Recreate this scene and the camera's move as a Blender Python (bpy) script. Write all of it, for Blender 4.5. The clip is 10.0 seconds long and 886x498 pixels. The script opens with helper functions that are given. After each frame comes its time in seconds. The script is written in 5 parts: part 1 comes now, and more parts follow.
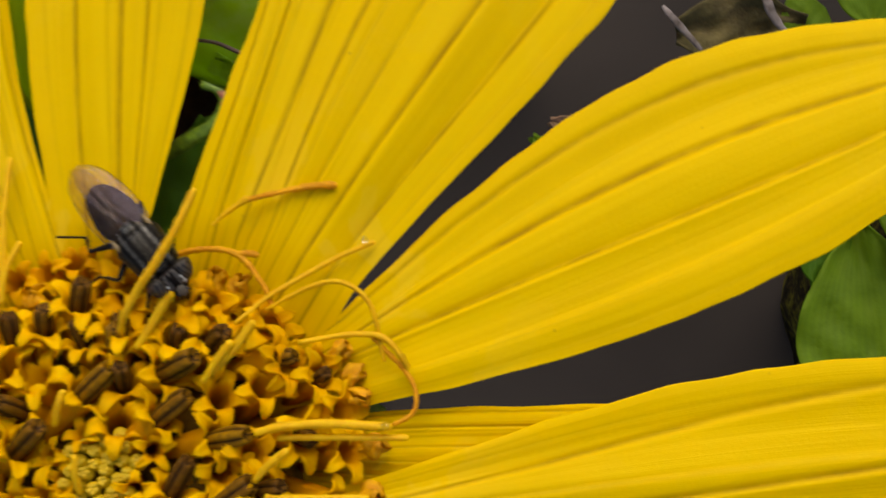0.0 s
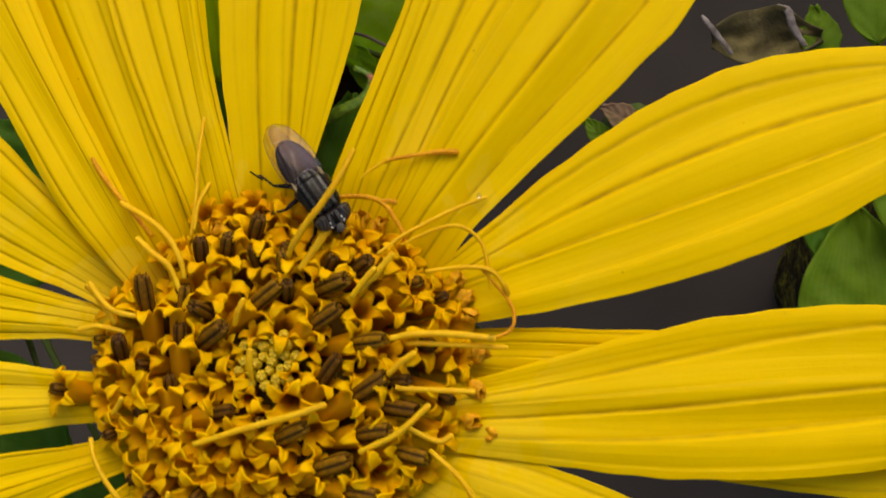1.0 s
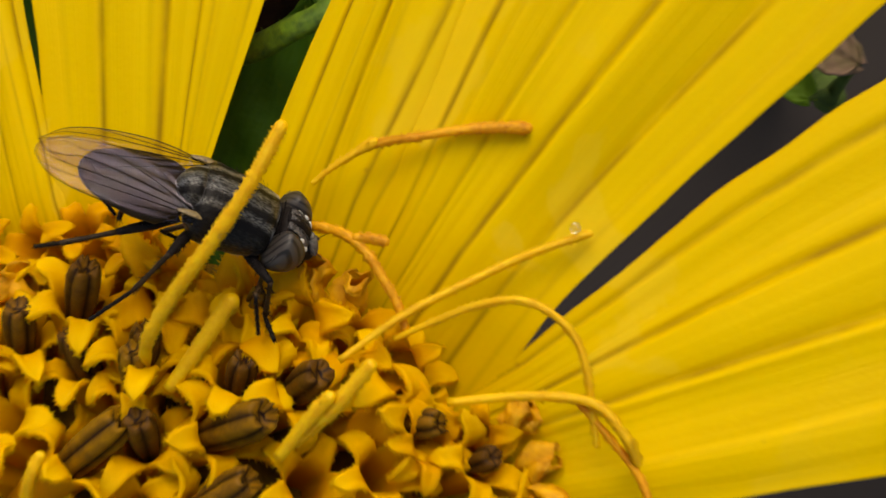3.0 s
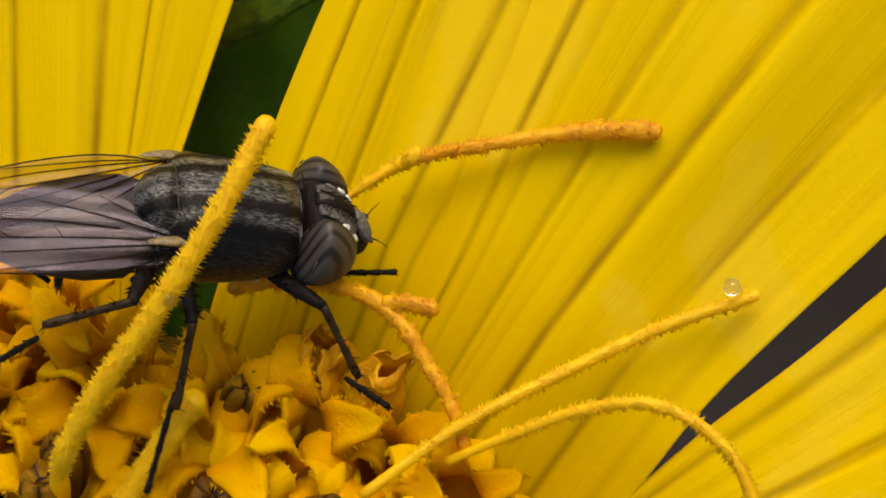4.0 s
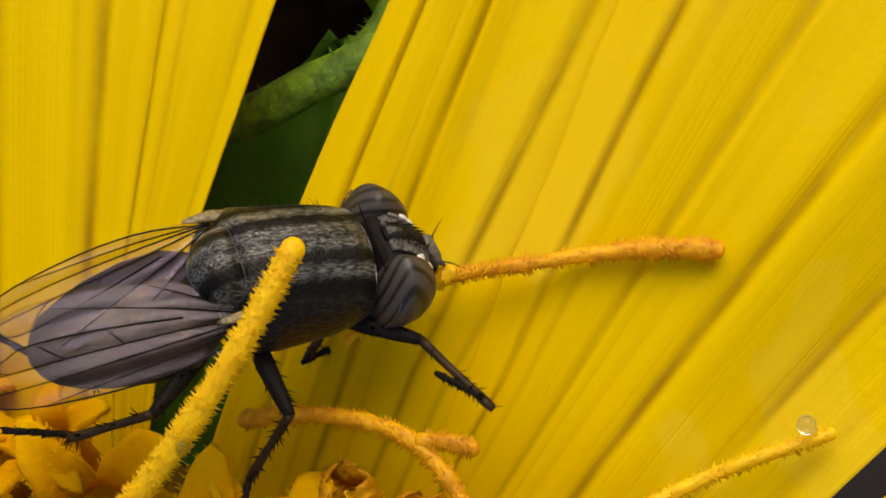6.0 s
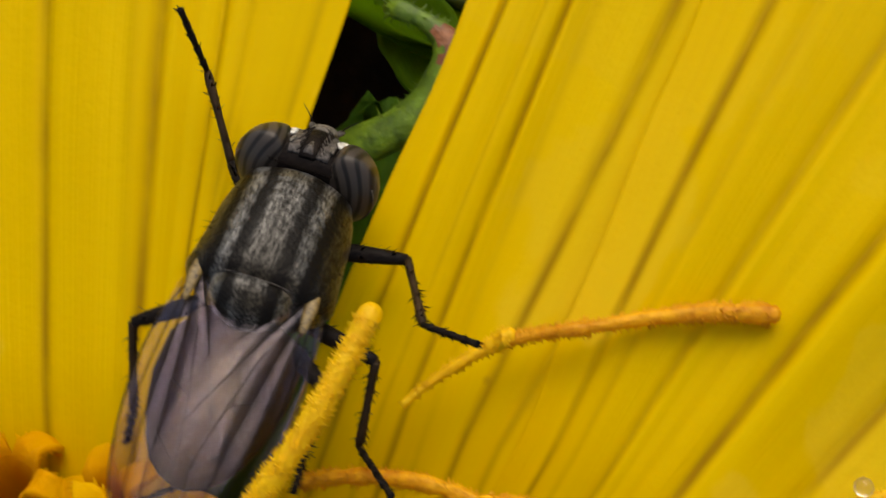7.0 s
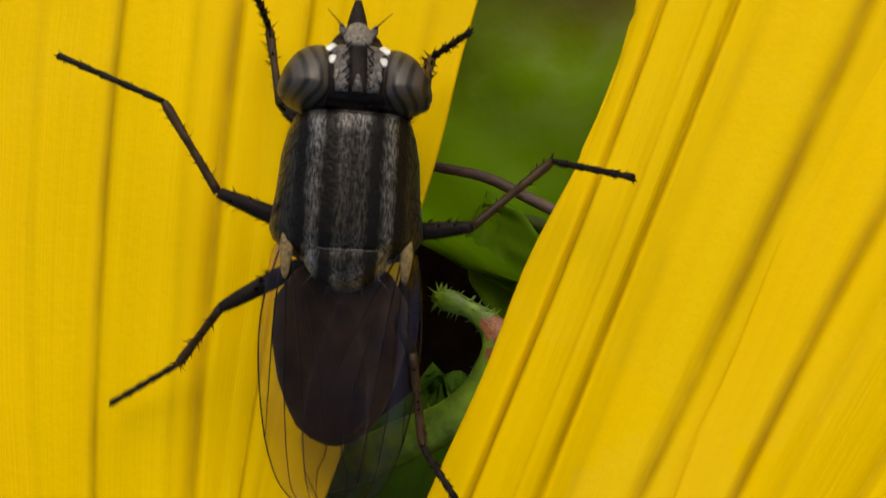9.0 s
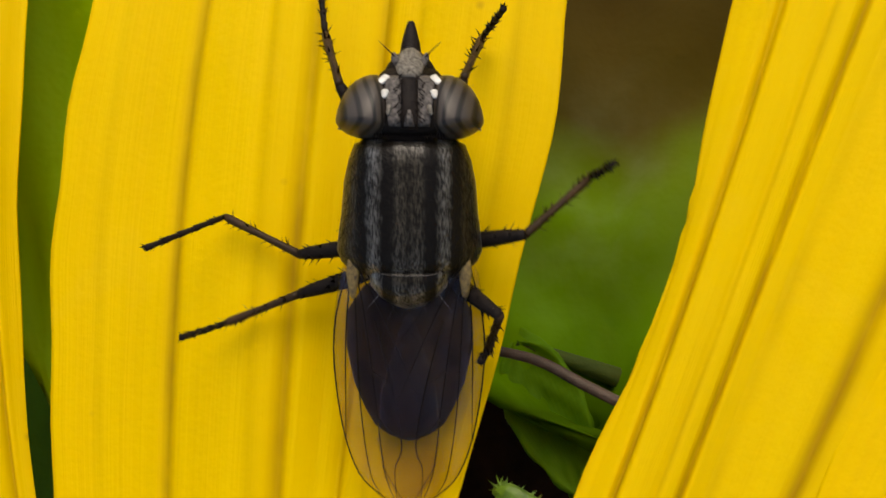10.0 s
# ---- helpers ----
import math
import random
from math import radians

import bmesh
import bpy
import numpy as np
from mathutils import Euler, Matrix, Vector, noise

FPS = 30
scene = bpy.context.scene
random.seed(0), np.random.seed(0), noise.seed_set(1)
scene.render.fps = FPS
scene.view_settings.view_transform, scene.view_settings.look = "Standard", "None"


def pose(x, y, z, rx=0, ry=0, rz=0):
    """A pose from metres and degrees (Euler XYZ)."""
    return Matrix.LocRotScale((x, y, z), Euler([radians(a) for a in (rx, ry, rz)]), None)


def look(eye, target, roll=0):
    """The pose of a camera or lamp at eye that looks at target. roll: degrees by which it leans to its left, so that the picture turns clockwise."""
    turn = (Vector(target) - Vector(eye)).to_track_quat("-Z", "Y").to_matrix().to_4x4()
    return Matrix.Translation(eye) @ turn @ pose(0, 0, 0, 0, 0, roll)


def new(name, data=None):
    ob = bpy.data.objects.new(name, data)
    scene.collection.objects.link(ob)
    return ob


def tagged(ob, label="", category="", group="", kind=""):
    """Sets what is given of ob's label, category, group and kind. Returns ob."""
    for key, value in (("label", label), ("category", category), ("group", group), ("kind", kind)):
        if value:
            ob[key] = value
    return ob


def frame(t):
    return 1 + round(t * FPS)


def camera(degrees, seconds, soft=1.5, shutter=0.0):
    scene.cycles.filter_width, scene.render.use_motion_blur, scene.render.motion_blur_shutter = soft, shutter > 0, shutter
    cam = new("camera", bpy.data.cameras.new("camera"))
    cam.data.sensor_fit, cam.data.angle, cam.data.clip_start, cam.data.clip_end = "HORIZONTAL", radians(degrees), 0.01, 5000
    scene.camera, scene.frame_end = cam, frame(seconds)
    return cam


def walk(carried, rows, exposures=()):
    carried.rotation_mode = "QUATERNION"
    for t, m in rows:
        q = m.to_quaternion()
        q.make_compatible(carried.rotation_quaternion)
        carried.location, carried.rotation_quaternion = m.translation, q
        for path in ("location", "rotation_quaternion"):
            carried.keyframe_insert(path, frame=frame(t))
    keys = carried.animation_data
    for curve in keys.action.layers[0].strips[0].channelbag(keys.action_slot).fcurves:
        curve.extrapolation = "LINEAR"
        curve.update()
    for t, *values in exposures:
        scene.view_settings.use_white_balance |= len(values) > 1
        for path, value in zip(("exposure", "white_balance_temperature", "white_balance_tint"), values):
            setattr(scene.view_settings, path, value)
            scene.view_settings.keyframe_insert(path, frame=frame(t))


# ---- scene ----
MM = 0.001

# Camera: seconds, place in millimetres, turn in degrees.
cam = camera(30.0, 10.0, soft=1.6, shutter=0.3)
PATH = [
    (0, 25.25, -0.81, 75.09, 7.11, 7.70, -3.31),
    (0.5, 22.82, -0.50, 88.52, 7.24, 8.41, -1.86),
    (1, 21.79, -4.49, 97.71, 6.46, 6.93, -0.37),
    (1.5, 22.45, -7.41, 103.64, 7.20, 5.40, 0.54),
    (2, 22.11, -7.59, 105.03, 8.19, 3.93, 0.65),
    (2.5, 19.89, 1.85, 74.19, 6.06, 6.17, 0.74),
    (2.8, 18.54, 4.40, 55.80, 4.62, 9.12, 0.79),
    (3, 17.41, 5.88, 44.41, 4.44, 11.26, 1.04),
    (3.2, 15.75, 6.24, 38.34, 4.97, 12.24, 1.39),
    (4.3, 12.87, 7.68, 28.24, 6.08, 13.25, 0.93),
    (4.5, 11.85, 7.69, 27.58, 5.88, 13.29, 0.82),
    (5, 12.53, 8.08, 27.19, 5.84, 11.23, 0.73),
    (5.5, 11.67, 7.97, 27.03, 6.68, 10.80, 0.71),
    (5.7, 11.92, 8.56, 27.08, 7.43, 11.59, 1.02),
    (6.8, 10.52, 9.08, 27.53, 8.22, 8.53, 0.60),
    (7, 9.91, 9.10, 27.82, 9.31, 8.58, 0.86),
    (7.5, 9.25, 9.38, 28.01, 10.84, 10.83, 1.32),
    (8, 10.59, 12.51, 27.23, 10.92, 12.56, 1.27),
    (8.5, 11.80, 13.33, 27.10, 11.53, 15.25, 1.75),
    (9, 12.64, 13.35, 26.87, 11.33, 16.36, 1.72),
    (9.5, 11.51, 15.56, 27.80, 11.13, 16.46, -0.16),
    (10, 11.36, 17.30, 28.97, 9.34, 15.07, 0.67),
]


def at_mm(x, y, z, rx=0, ry=0, rz=0):
    return pose(x * MM, y * MM, z * MM, rx, ry, rz)


walk(cam, [(t, at_mm(*row)) for t, *row in PATH], [(0, 0.34, 7300, 10), (0.5, 0.28, 7300, 10), (1.5, 0.36, 7300, 10), (3, 0.40, 7300, 10), (4.4, 0.52, 7300, 10), (5.7, 0.5, 7300, 10), (7.2, 0.25, 7300, 10), (8.5, 0.35, 7300, 10), (10, 0.52, 7300, 10)])

# Light: bright overcast sky with a wide, weak sun behind the cloud.
SUN_ELEVATION, SUN_TURN = 50, 12
world = bpy.data.worlds.new("overcast_sky")
scene.world = world
world.use_nodes = True
sky = world.node_tree.nodes.new("ShaderNodeTexSky")
sky.sky_type = "NISHITA"
sky.sun_disc = False
sky.sun_elevation, sky.sun_rotation = radians(SUN_ELEVATION), radians(SUN_TURN)
sky.air_density, sky.dust_density, sky.ozone_density = 1.0, 3.0, 1.0
backing = world.node_tree.nodes["Background"]
backing.inputs["Strength"].default_value = 0.15
world.node_tree.links.new(sky.outputs["Color"], backing.inputs["Color"])
sun_data = bpy.data.lights.new("sun", "SUN")
sun_data.energy, sun_data.angle, sun_data.color = 1.5, radians(50), (1.0, 0.95, 0.86)
sun = new("sun", sun_data)
bearing = radians(SUN_TURN)
flat = math.cos(radians(SUN_ELEVATION))
sun.matrix_basis = look((math.sin(bearing) * flat, math.cos(bearing) * flat, math.sin(radians(SUN_ELEVATION))), (0, 0, 0))


# ---- materials ----
class Mat:
    """A node material, with short ways to add nodes. Texture space is in millimetres."""

    def __init__(self, name):
        self.mat = bpy.data.materials.new(name)
        self.mat.use_nodes = True
        self.tree = self.mat.node_tree
        self.shader = self.tree.nodes["Principled BSDF"]
        self.out = self.tree.nodes["Material Output"]
        self.coords = self.tree.nodes.new("ShaderNodeTexCoord")

    def node(self, kind, **inputs):
        n = self.tree.nodes.new(kind)
        for key, value in inputs.items():
            self.put(n.inputs[key.replace("_", " ")], value)
        return n

    def put(self, socket, value):
        if isinstance(value, bpy.types.NodeSocket):
            self.tree.links.new(value, socket)
        else:
            socket.default_value = value

    def space(self, output="Object", scale=(1000, 1000, 1000)):
        n = self.node("ShaderNodeMapping", Scale=scale)
        self.tree.links.new(self.coords.outputs[output], n.inputs["Vector"])
        return n.outputs["Vector"]

    def noise(self, vector, scale=1.0, detail=3.0, rough=0.55, distort=0.0):
        n = self.node("ShaderNodeTexNoise", Vector=vector, Scale=scale, Detail=detail, Roughness=rough, Distortion=distort)
        return n.outputs["Fac"]

    def ramp(self, fac, *stops):
        n = self.node("ShaderNodeValToRGB", Fac=fac)
        els = n.color_ramp.elements
        while len(els) < len(stops):
            els.new(0.5)
        for e, (at, colour) in zip(els, stops):
            e.position = at
            e.color = (*colour, 1) if len(colour) == 3 else colour
        return n.outputs["Color"]

    def mix(self, fac, a, b, blend="MIX"):
        n = self.tree.nodes.new("ShaderNodeMix")
        n.data_type, n.blend_type = "RGBA", blend
        self.put(n.inputs[0], fac)
        for socket, value in ((n.inputs[6], a), (n.inputs[7], b)):
            self.put(socket, (*value, 1) if isinstance(value, tuple) and len(value) == 3 else value)
        return n.outputs[2]

    def sums(self, op, a, b):
        n = self.tree.nodes.new("ShaderNodeMath")
        n.operation = op
        self.put(n.inputs[0], a)
        self.put(n.inputs[1], b)
        return n.outputs[0]

    def axis(self, vector, which):
        n = self.node("ShaderNodeSeparateXYZ", Vector=vector)
        return n.outputs[which]

    def chance(self):
        return self.tree.nodes.new("ShaderNodeObjectInfo").outputs["Random"]

    def bump(self, height, strength=0.5, mm=0.05):
        n = self.node("ShaderNodeBump", Height=height, Strength=strength, Distance=mm * MM)
        self.tree.links.new(n.outputs["Normal"], self.shader.inputs["Normal"])
        return n

    def set(self, **inputs):
        for key, value in inputs.items():
            self.put(self.shader.inputs[key.replace("_", " ")], (*value, 1) if isinstance(value, tuple) and len(value) == 3 else value)
        return self

    def glow_through(self, colour, share):
        """Light that shines through thin tissue."""
        thin = self.node("ShaderNodeBsdfTranslucent")
        self.put(thin.inputs["Color"], (*colour, 1) if isinstance(colour, tuple) else colour)
        both = self.tree.nodes.new("ShaderNodeMixShader")
        both.inputs[0].default_value = share
        self.tree.links.new(self.shader.outputs[0], both.inputs[1])
        self.tree.links.new(thin.outputs[0], both.inputs[2])
        self.tree.links.new(both.outputs[0], self.out.inputs["Surface"])
        return self


def petal_material():
    m = Mat("petal_yellow")
    uv = m.space("UV", (1, 1, 1))
    streak = m.noise(m.space("UV", (14, 1.4, 1)), 1.0, 4.0, 0.6, 0.4)
    fine = m.noise(m.space("UV", (150, 4, 1)), 1.0, 2.0, 0.6)
    patch = m.noise(m.space("Object"), 0.22, 3.0, 0.6)
    cells = m.noise(m.space("Object"), 5.0, 3.0, 0.6)
    colour = m.ramp(streak, (0.25, (0.765, 0.51, 0.001)), (0.5, (0.81, 0.56, 0.001)), (0.75, (0.85, 0.61, 0.002)))
    colour = m.mix(m.ramp(patch, (0.42, (0, 0, 0)), (0.70, (0.45, 0.45, 0.45))), colour, (0.88, 0.61, 0.002))
    along = m.axis(uv, 1)
    colour = m.mix(m.ramp(along, (0.0, (0.6, 0.6, 0.6)), (0.12, (0, 0, 0))), colour, (0.82, 0.48, 0.001))
    wet = m.ramp(m.noise(m.space("Object"), 0.17, 4.0, 0.55, 0.6), (0.555, (0, 0, 0)), (0.575, (0.6, 0.6, 0.6)), (0.7, (0.35, 0.35, 0.35)))
    near = m.ramp(along, (0.0, (0.8, 0.8, 0.8)), (0.14, (0.6, 0.6, 0.6)), (0.28, (0.1, 0.1, 0.1)))
    colour = m.mix(m.mix(1.0, wet, near, "MULTIPLY"), colour, (0.87, 0.65, 0.035))
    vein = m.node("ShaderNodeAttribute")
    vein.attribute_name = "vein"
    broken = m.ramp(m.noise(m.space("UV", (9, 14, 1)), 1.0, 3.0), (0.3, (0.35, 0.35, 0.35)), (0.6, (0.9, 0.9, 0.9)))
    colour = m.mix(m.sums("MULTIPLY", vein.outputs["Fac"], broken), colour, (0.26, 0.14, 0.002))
    speck = m.node("ShaderNodeTexVoronoi", Vector=m.space("Object"), Scale=0.42)
    colour = m.mix(m.ramp(speck.outputs["Distance"], (0.0, (0.6, 0.6, 0.6)), (0.045, (0, 0, 0))), colour, (0.30, 0.14, 0.01))
    m.set(Base_Color=colour, Roughness=0.62, Specular_IOR_Level=0.12)
    m.bump(m.sums("ADD", m.sums("MULTIPLY", cells, 0.5), m.sums("MULTIPLY", fine, 0.6)), 0.45, 0.08)
    m.glow_through(m.mix(0.5, colour, (0.9, 0.58, 0.0)), 0.38)
    return m.mat


def corolla_material(name, stops):
    m = Mat(name)
    v = m.space()
    grain = m.noise(v, 2.5, 4.0, 0.6)
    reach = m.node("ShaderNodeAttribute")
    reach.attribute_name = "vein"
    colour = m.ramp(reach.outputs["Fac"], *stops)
    colour = m.mix(m.ramp(grain, (0.35, (0.18, 0.18, 0.18)), (0.7, (0, 0, 0))), colour, (0.74, 0.34, 0.002))
    tired = m.ramp(m.chance(), (0.7, (0, 0, 0)), (1.0, (0.35, 0.35, 0.35)))
    colour = m.mix(tired, colour, (0.66, 0.30, 0.003))
    m.set(Base_Color=colour, Roughness=0.55, Specular_IOR_Level=0.10)
    m.bump(m.noise(v, 14.0, 4.0, 0.7), 0.9, 0.08)
    m.glow_through((0.92, 0.50, 0.0), 0.36)
    return m.mat


def style_material(name, low, high):
    m = Mat(name)
    v = m.space()
    grain = m.sums("ADD", m.sums("MULTIPLY", m.noise(v, 1.6, 4.0, 0.6), 0.5), m.sums("MULTIPLY", m.noise(v, 7.0, 3.0, 0.6), 0.5))
    colour = m.ramp(grain, (0.36, low), (0.60, high))
    m.set(Base_Color=colour, Roughness=0.5, Specular_IOR_Level=0.3)
    m.bump(m.noise(v, 9.0, 3.0), 0.6, 0.06)
    m.glow_through(high, 0.35)
    return m.mat


def plain_material(name, low, high, scale=1.0, rough=0.5, relief=0.05, relief_scale=6.0, metal=0.0, gloss=0.5, thin=None):
    m = Mat(name)
    v = m.space()
    colour = m.ramp(m.noise(v, scale, 5.0, 0.6), (0.3, low), (0.7, high))
    m.set(Base_Color=colour, Roughness=rough, Metallic=metal, Specular_IOR_Level=gloss)
    m.bump(m.noise(v, relief_scale, 4.0, 0.6), 0.6, relief)
    if thin:
        m.glow_through(thin, 0.25)
    return m.mat


def anther_material():
    """Brown anther tubes with ochre ribs and dark furrows."""
    m = Mat("anther_brown")
    v = m.space()
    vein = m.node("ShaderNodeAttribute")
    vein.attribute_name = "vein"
    ochre = m.ramp(m.chance(), (0.0, (0.085, 0.034, 0.003)), (0.5, (0.16, 0.070, 0.003)), (1.0, (0.27, 0.13, 0.003)))
    colour = m.mix(m.ramp(m.noise(v, 3.0, 4.0), (0.35, (0.6, 0.6, 0.6)), (0.65, (0, 0, 0))), ochre, (0.045, 0.018, 0.005))
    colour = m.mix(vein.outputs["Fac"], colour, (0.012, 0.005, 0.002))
    m.set(Base_Color=colour, Roughness=0.42, Specular_IOR_Level=0.06)
    m.bump(m.noise(v, 9.0, 3.0), 0.5, 0.04)
    return m.mat


def thorax_material():
    """Dark shield with pale, dusted stripes that run from neck to scutellum."""
    m = Mat("fly_thorax")
    v = m.space()
    wobble = m.sums("MULTIPLY", m.sums("SUBTRACT", m.noise(v, 5.0, 3.0), 0.5), 0.16)
    x = m.sums("ABSOLUTE", m.sums("ADD", m.axis(v, 0), wobble), 0.0)
    stripe = m.ramp(m.sums("DIVIDE", x, 1.0), (0.0, (0.22, 0.22, 0.22)), (0.03, (0.35, 0.35, 0.35)), (0.09, (0.55, 0.55, 0.55)), (0.18, (0.6, 0.6, 0.6)),
                    (0.27, (0.04, 0.04, 0.04)), (0.42, (0.0, 0.0, 0.0)), (0.52, (0.9, 0.9, 0.9)), (0.60, (0.8, 0.8, 0.8)), (0.70, (0.0, 0.0, 0.0)), (0.80, (0.0, 0.0, 0.0)), (0.88, (0.10, 0.10, 0.10)), (1.0, (0.07, 0.07, 0.07)))
    dots = m.ramp(m.noise(m.space("Object", (30000, 7000, 30000)), 1.0, 4.0), (0.40, (0.10, 0.10, 0.10)), (0.64, (1, 1, 1)))
    dust = m.mix(1.0, stripe, dots, "MULTIPLY")
    colour = m.mix(dust, (0.005, 0.004, 0.003), (0.066, 0.057, 0.040))
    facing = m.node("ShaderNodeLayerWeight", Blend=0.5)
    silver = m.sums("MULTIPLY", dust, m.sums("MULTIPLY", facing.outputs["Facing"], 9.0))
    m.set(Base_Color=colour, Roughness=0.34, Specular_IOR_Level=m.sums("ADD", silver, 0.08), Sheen_Weight=dust, Sheen_Roughness=0.3)
    m.bump(m.noise(v, 14.0, 3.0), 0.5, 0.05)
    return m.mat


def eye_material():
    """Compound eye: brown-grey, with darker curved bands and a fine grain of facets."""
    m = Mat("fly_eye")
    v = m.space()
    bent = m.node("ShaderNodeVectorMath", Vector=v)
    bent.operation = "MULTIPLY"
    bent.inputs[1].default_value = (1.0, 0.5, 0.8)
    reach = m.node("ShaderNodeVectorMath", Vector=bent.outputs[0])
    reach.operation = "LENGTH"
    swing = m.sums("SINE", m.sums("ADD", m.sums("MULTIPLY", reach.outputs["Value"], 47.0), m.sums("MULTIPLY", m.noise(v, 2.0, 0.0), 0.8)), 0.0)
    colour = m.ramp(m.sums("ADD", m.sums("MULTIPLY", swing, 0.5), 0.5), (0.1, (0.010, 0.008, 0.006)), (0.5, (0.046, 0.037, 0.030)))
    m.set(Base_Color=colour, Roughness=0.40, Specular_IOR_Level=0.28)
    m.bump(m.noise(v, 45.0, 2.0), 0.25, 0.012)
    return m.mat


def wing_material():
    """Clear, faintly smoky membrane with a violet sheen."""
    m = Mat("wing_membrane")
    v = m.space()
    tint = m.ramp(m.noise(v, 1.2, 2.0), (0.35, (0.87, 0.83, 0.75)), (0.7, (0.93, 0.90, 0.84)))
    clear = m.node("ShaderNodeBsdfTransparent", Color=tint)
    shine = m.node("ShaderNodeBsdfGlossy", Roughness=0.16)
    m.put(shine.inputs["Color"], m.ramp(m.noise(v, 0.8, 2.0), (0.35, (0.52, 0.47, 0.73)), (0.65, (0.74, 0.71, 0.87))))
    both = m.tree.nodes.new("ShaderNodeMixShader")
    facing = m.node("ShaderNodeLayerWeight", Blend=0.5)
    thin = m.ramp(m.sums("ADD", m.sums("MULTIPLY", m.axis(v, 1), 0.2), 1.0), (0.22, (0.6, 0.6, 0.6)), (0.38, (1, 1, 1)))
    m.put(both.inputs[0], m.sums("MULTIPLY", thin, m.sums("ADD", m.sums("MULTIPLY", facing.outputs["Facing"], 0.11), 0.008)))
    m.tree.links.new(clear.outputs[0], both.inputs[1])
    m.tree.links.new(shine.outputs[0], both.inputs[2])
    m.tree.links.new(both.outputs[0], m.out.inputs["Surface"])
    return m.mat


def ground_material():
    m = Mat("damp_soil")
    v = m.space("Object", (100, 100, 100))
    colour = m.ramp(m.noise(v, 0.12, 3.0, 0.6), (0.3, (0.015, 0.012, 0.0105)), (0.7, (0.033, 0.026, 0.022)))
    m.set(Base_Color=colour, Roughness=0.9, Specular_IOR_Level=0.2)
    m.bump(m.noise(v, 0.5, 2.0), 0.3, 2.0)
    return m.mat


def leaf_material(name, low, high):
    m = Mat(name)
    v = m.space()
    colour = m.ramp(m.noise(v, 0.12, 5.0, 0.6), (0.3, low), (0.7, high))
    ribs = m.node("ShaderNodeTexWave", Vector=m.space("UV", (1, 1, 1)), Scale=6.0, Distortion=1.5, Detail=2.0)
    colour = m.mix(m.sums("MULTIPLY", ribs.outputs["Fac"], 0.25), colour, high)
    m.set(Base_Color=colour, Roughness=0.6, Specular_IOR_Level=0.12)
    m.bump(m.noise(v, 0.5, 4.0), 0.5, 0.5)
    m.glow_through(high, 0.35)
    return m.mat


def moss_material():
    """Black-brown bark under broken cushions of olive moss."""
    m = Mat("mossy_bark")
    v = m.space()
    cushions = m.sums("ADD", m.sums("MULTIPLY", m.noise(v, 0.16, 3.0, 0.6), 0.55), m.sums("MULTIPLY", m.noise(v, 0.7, 4.0, 0.7), 0.45))
    colour = m.ramp(cushions, (0.40, (0.010, 0.007, 0.004)), (0.50, (0.035, 0.024, 0.009)), (0.57, (0.11, 0.090, 0.012)), (0.66, (0.20, 0.17, 0.025)))
    m.set(Base_Color=colour, Roughness=0.95, Specular_IOR_Level=0.05)
    m.bump(cushions, 1.0, 6.0)
    return m.mat


def blotched_leaf_material():
    """A fresh green leaf that turns brown towards its tip, with a soft pale blotch."""
    m = Mat("leaf_blotched")
    v = m.space()
    drift = m.sums("MULTIPLY", m.sums("SUBTRACT", m.noise(v, 0.22, 2.0, 0.4), 0.5), 5.0)
    up = m.sums("MULTIPLY", m.sums("ADD", m.axis(v, 1), drift), 1 / 16)
    colour = m.ramp(up, (0.0, (0.06, 0.13, 0.002)), (0.14, (0.14, 0.31, 0.002)), (0.32, (0.18, 0.34, 0.003)), (0.48, (0.10, 0.075, 0.010)), (0.9, (0.070, 0.038, 0.014)))
    away = m.node("ShaderNodeVectorMath", Vector=v)
    away.operation = "DISTANCE"
    away.inputs[1].default_value = (-0.4, 5.3, 0.0)
    pale_blotch = m.sums("MULTIPLY", m.ramp(m.sums("MULTIPLY", away.outputs["Value"], 0.25), (0.0, (0.22, 0.22, 0.22)), (0.6, (0.08, 0.08, 0.08)), (1.0, (0, 0, 0))), m.ramp(m.noise(v, 0.9, 3.0, 0.5), (0.3, (0.1, 0.1, 0.1)), (0.7, (1, 1, 1))))
    colour = m.mix(pale_blotch, colour, (0.40, 0.48, 0.26))
    m.set(Base_Color=colour, Roughness=0.8, Specular_IOR_Level=0.03)
    m.bump(m.noise(v, 0.5, 4.0), 0.4, 0.4)
    m.glow_through(colour, 0.3)
    return m.mat


PETAL = petal_material()
LEAF_BLOTCHED = blotched_leaf_material()
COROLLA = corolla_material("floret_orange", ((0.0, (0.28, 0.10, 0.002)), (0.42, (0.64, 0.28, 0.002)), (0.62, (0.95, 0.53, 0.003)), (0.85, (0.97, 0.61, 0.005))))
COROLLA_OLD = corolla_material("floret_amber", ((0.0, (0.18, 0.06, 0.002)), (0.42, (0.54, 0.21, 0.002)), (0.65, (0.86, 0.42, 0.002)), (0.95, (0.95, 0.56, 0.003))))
STYLE = style_material("style_yellow", (0.80, 0.44, 0.003), (0.91, 0.60, 0.006))
STYLE_OLD = style_material("style_orange", (0.58, 0.22, 0.004), (0.90, 0.48, 0.006))
ANTHER = anther_material()
WITHERED = plain_material("withered_orange", (0.58, 0.24, 0.003), (0.92, 0.50, 0.004), 1.1, 0.5, 0.06, 9.0, gloss=0.25, thin=(0.95, 0.48, 0.0))
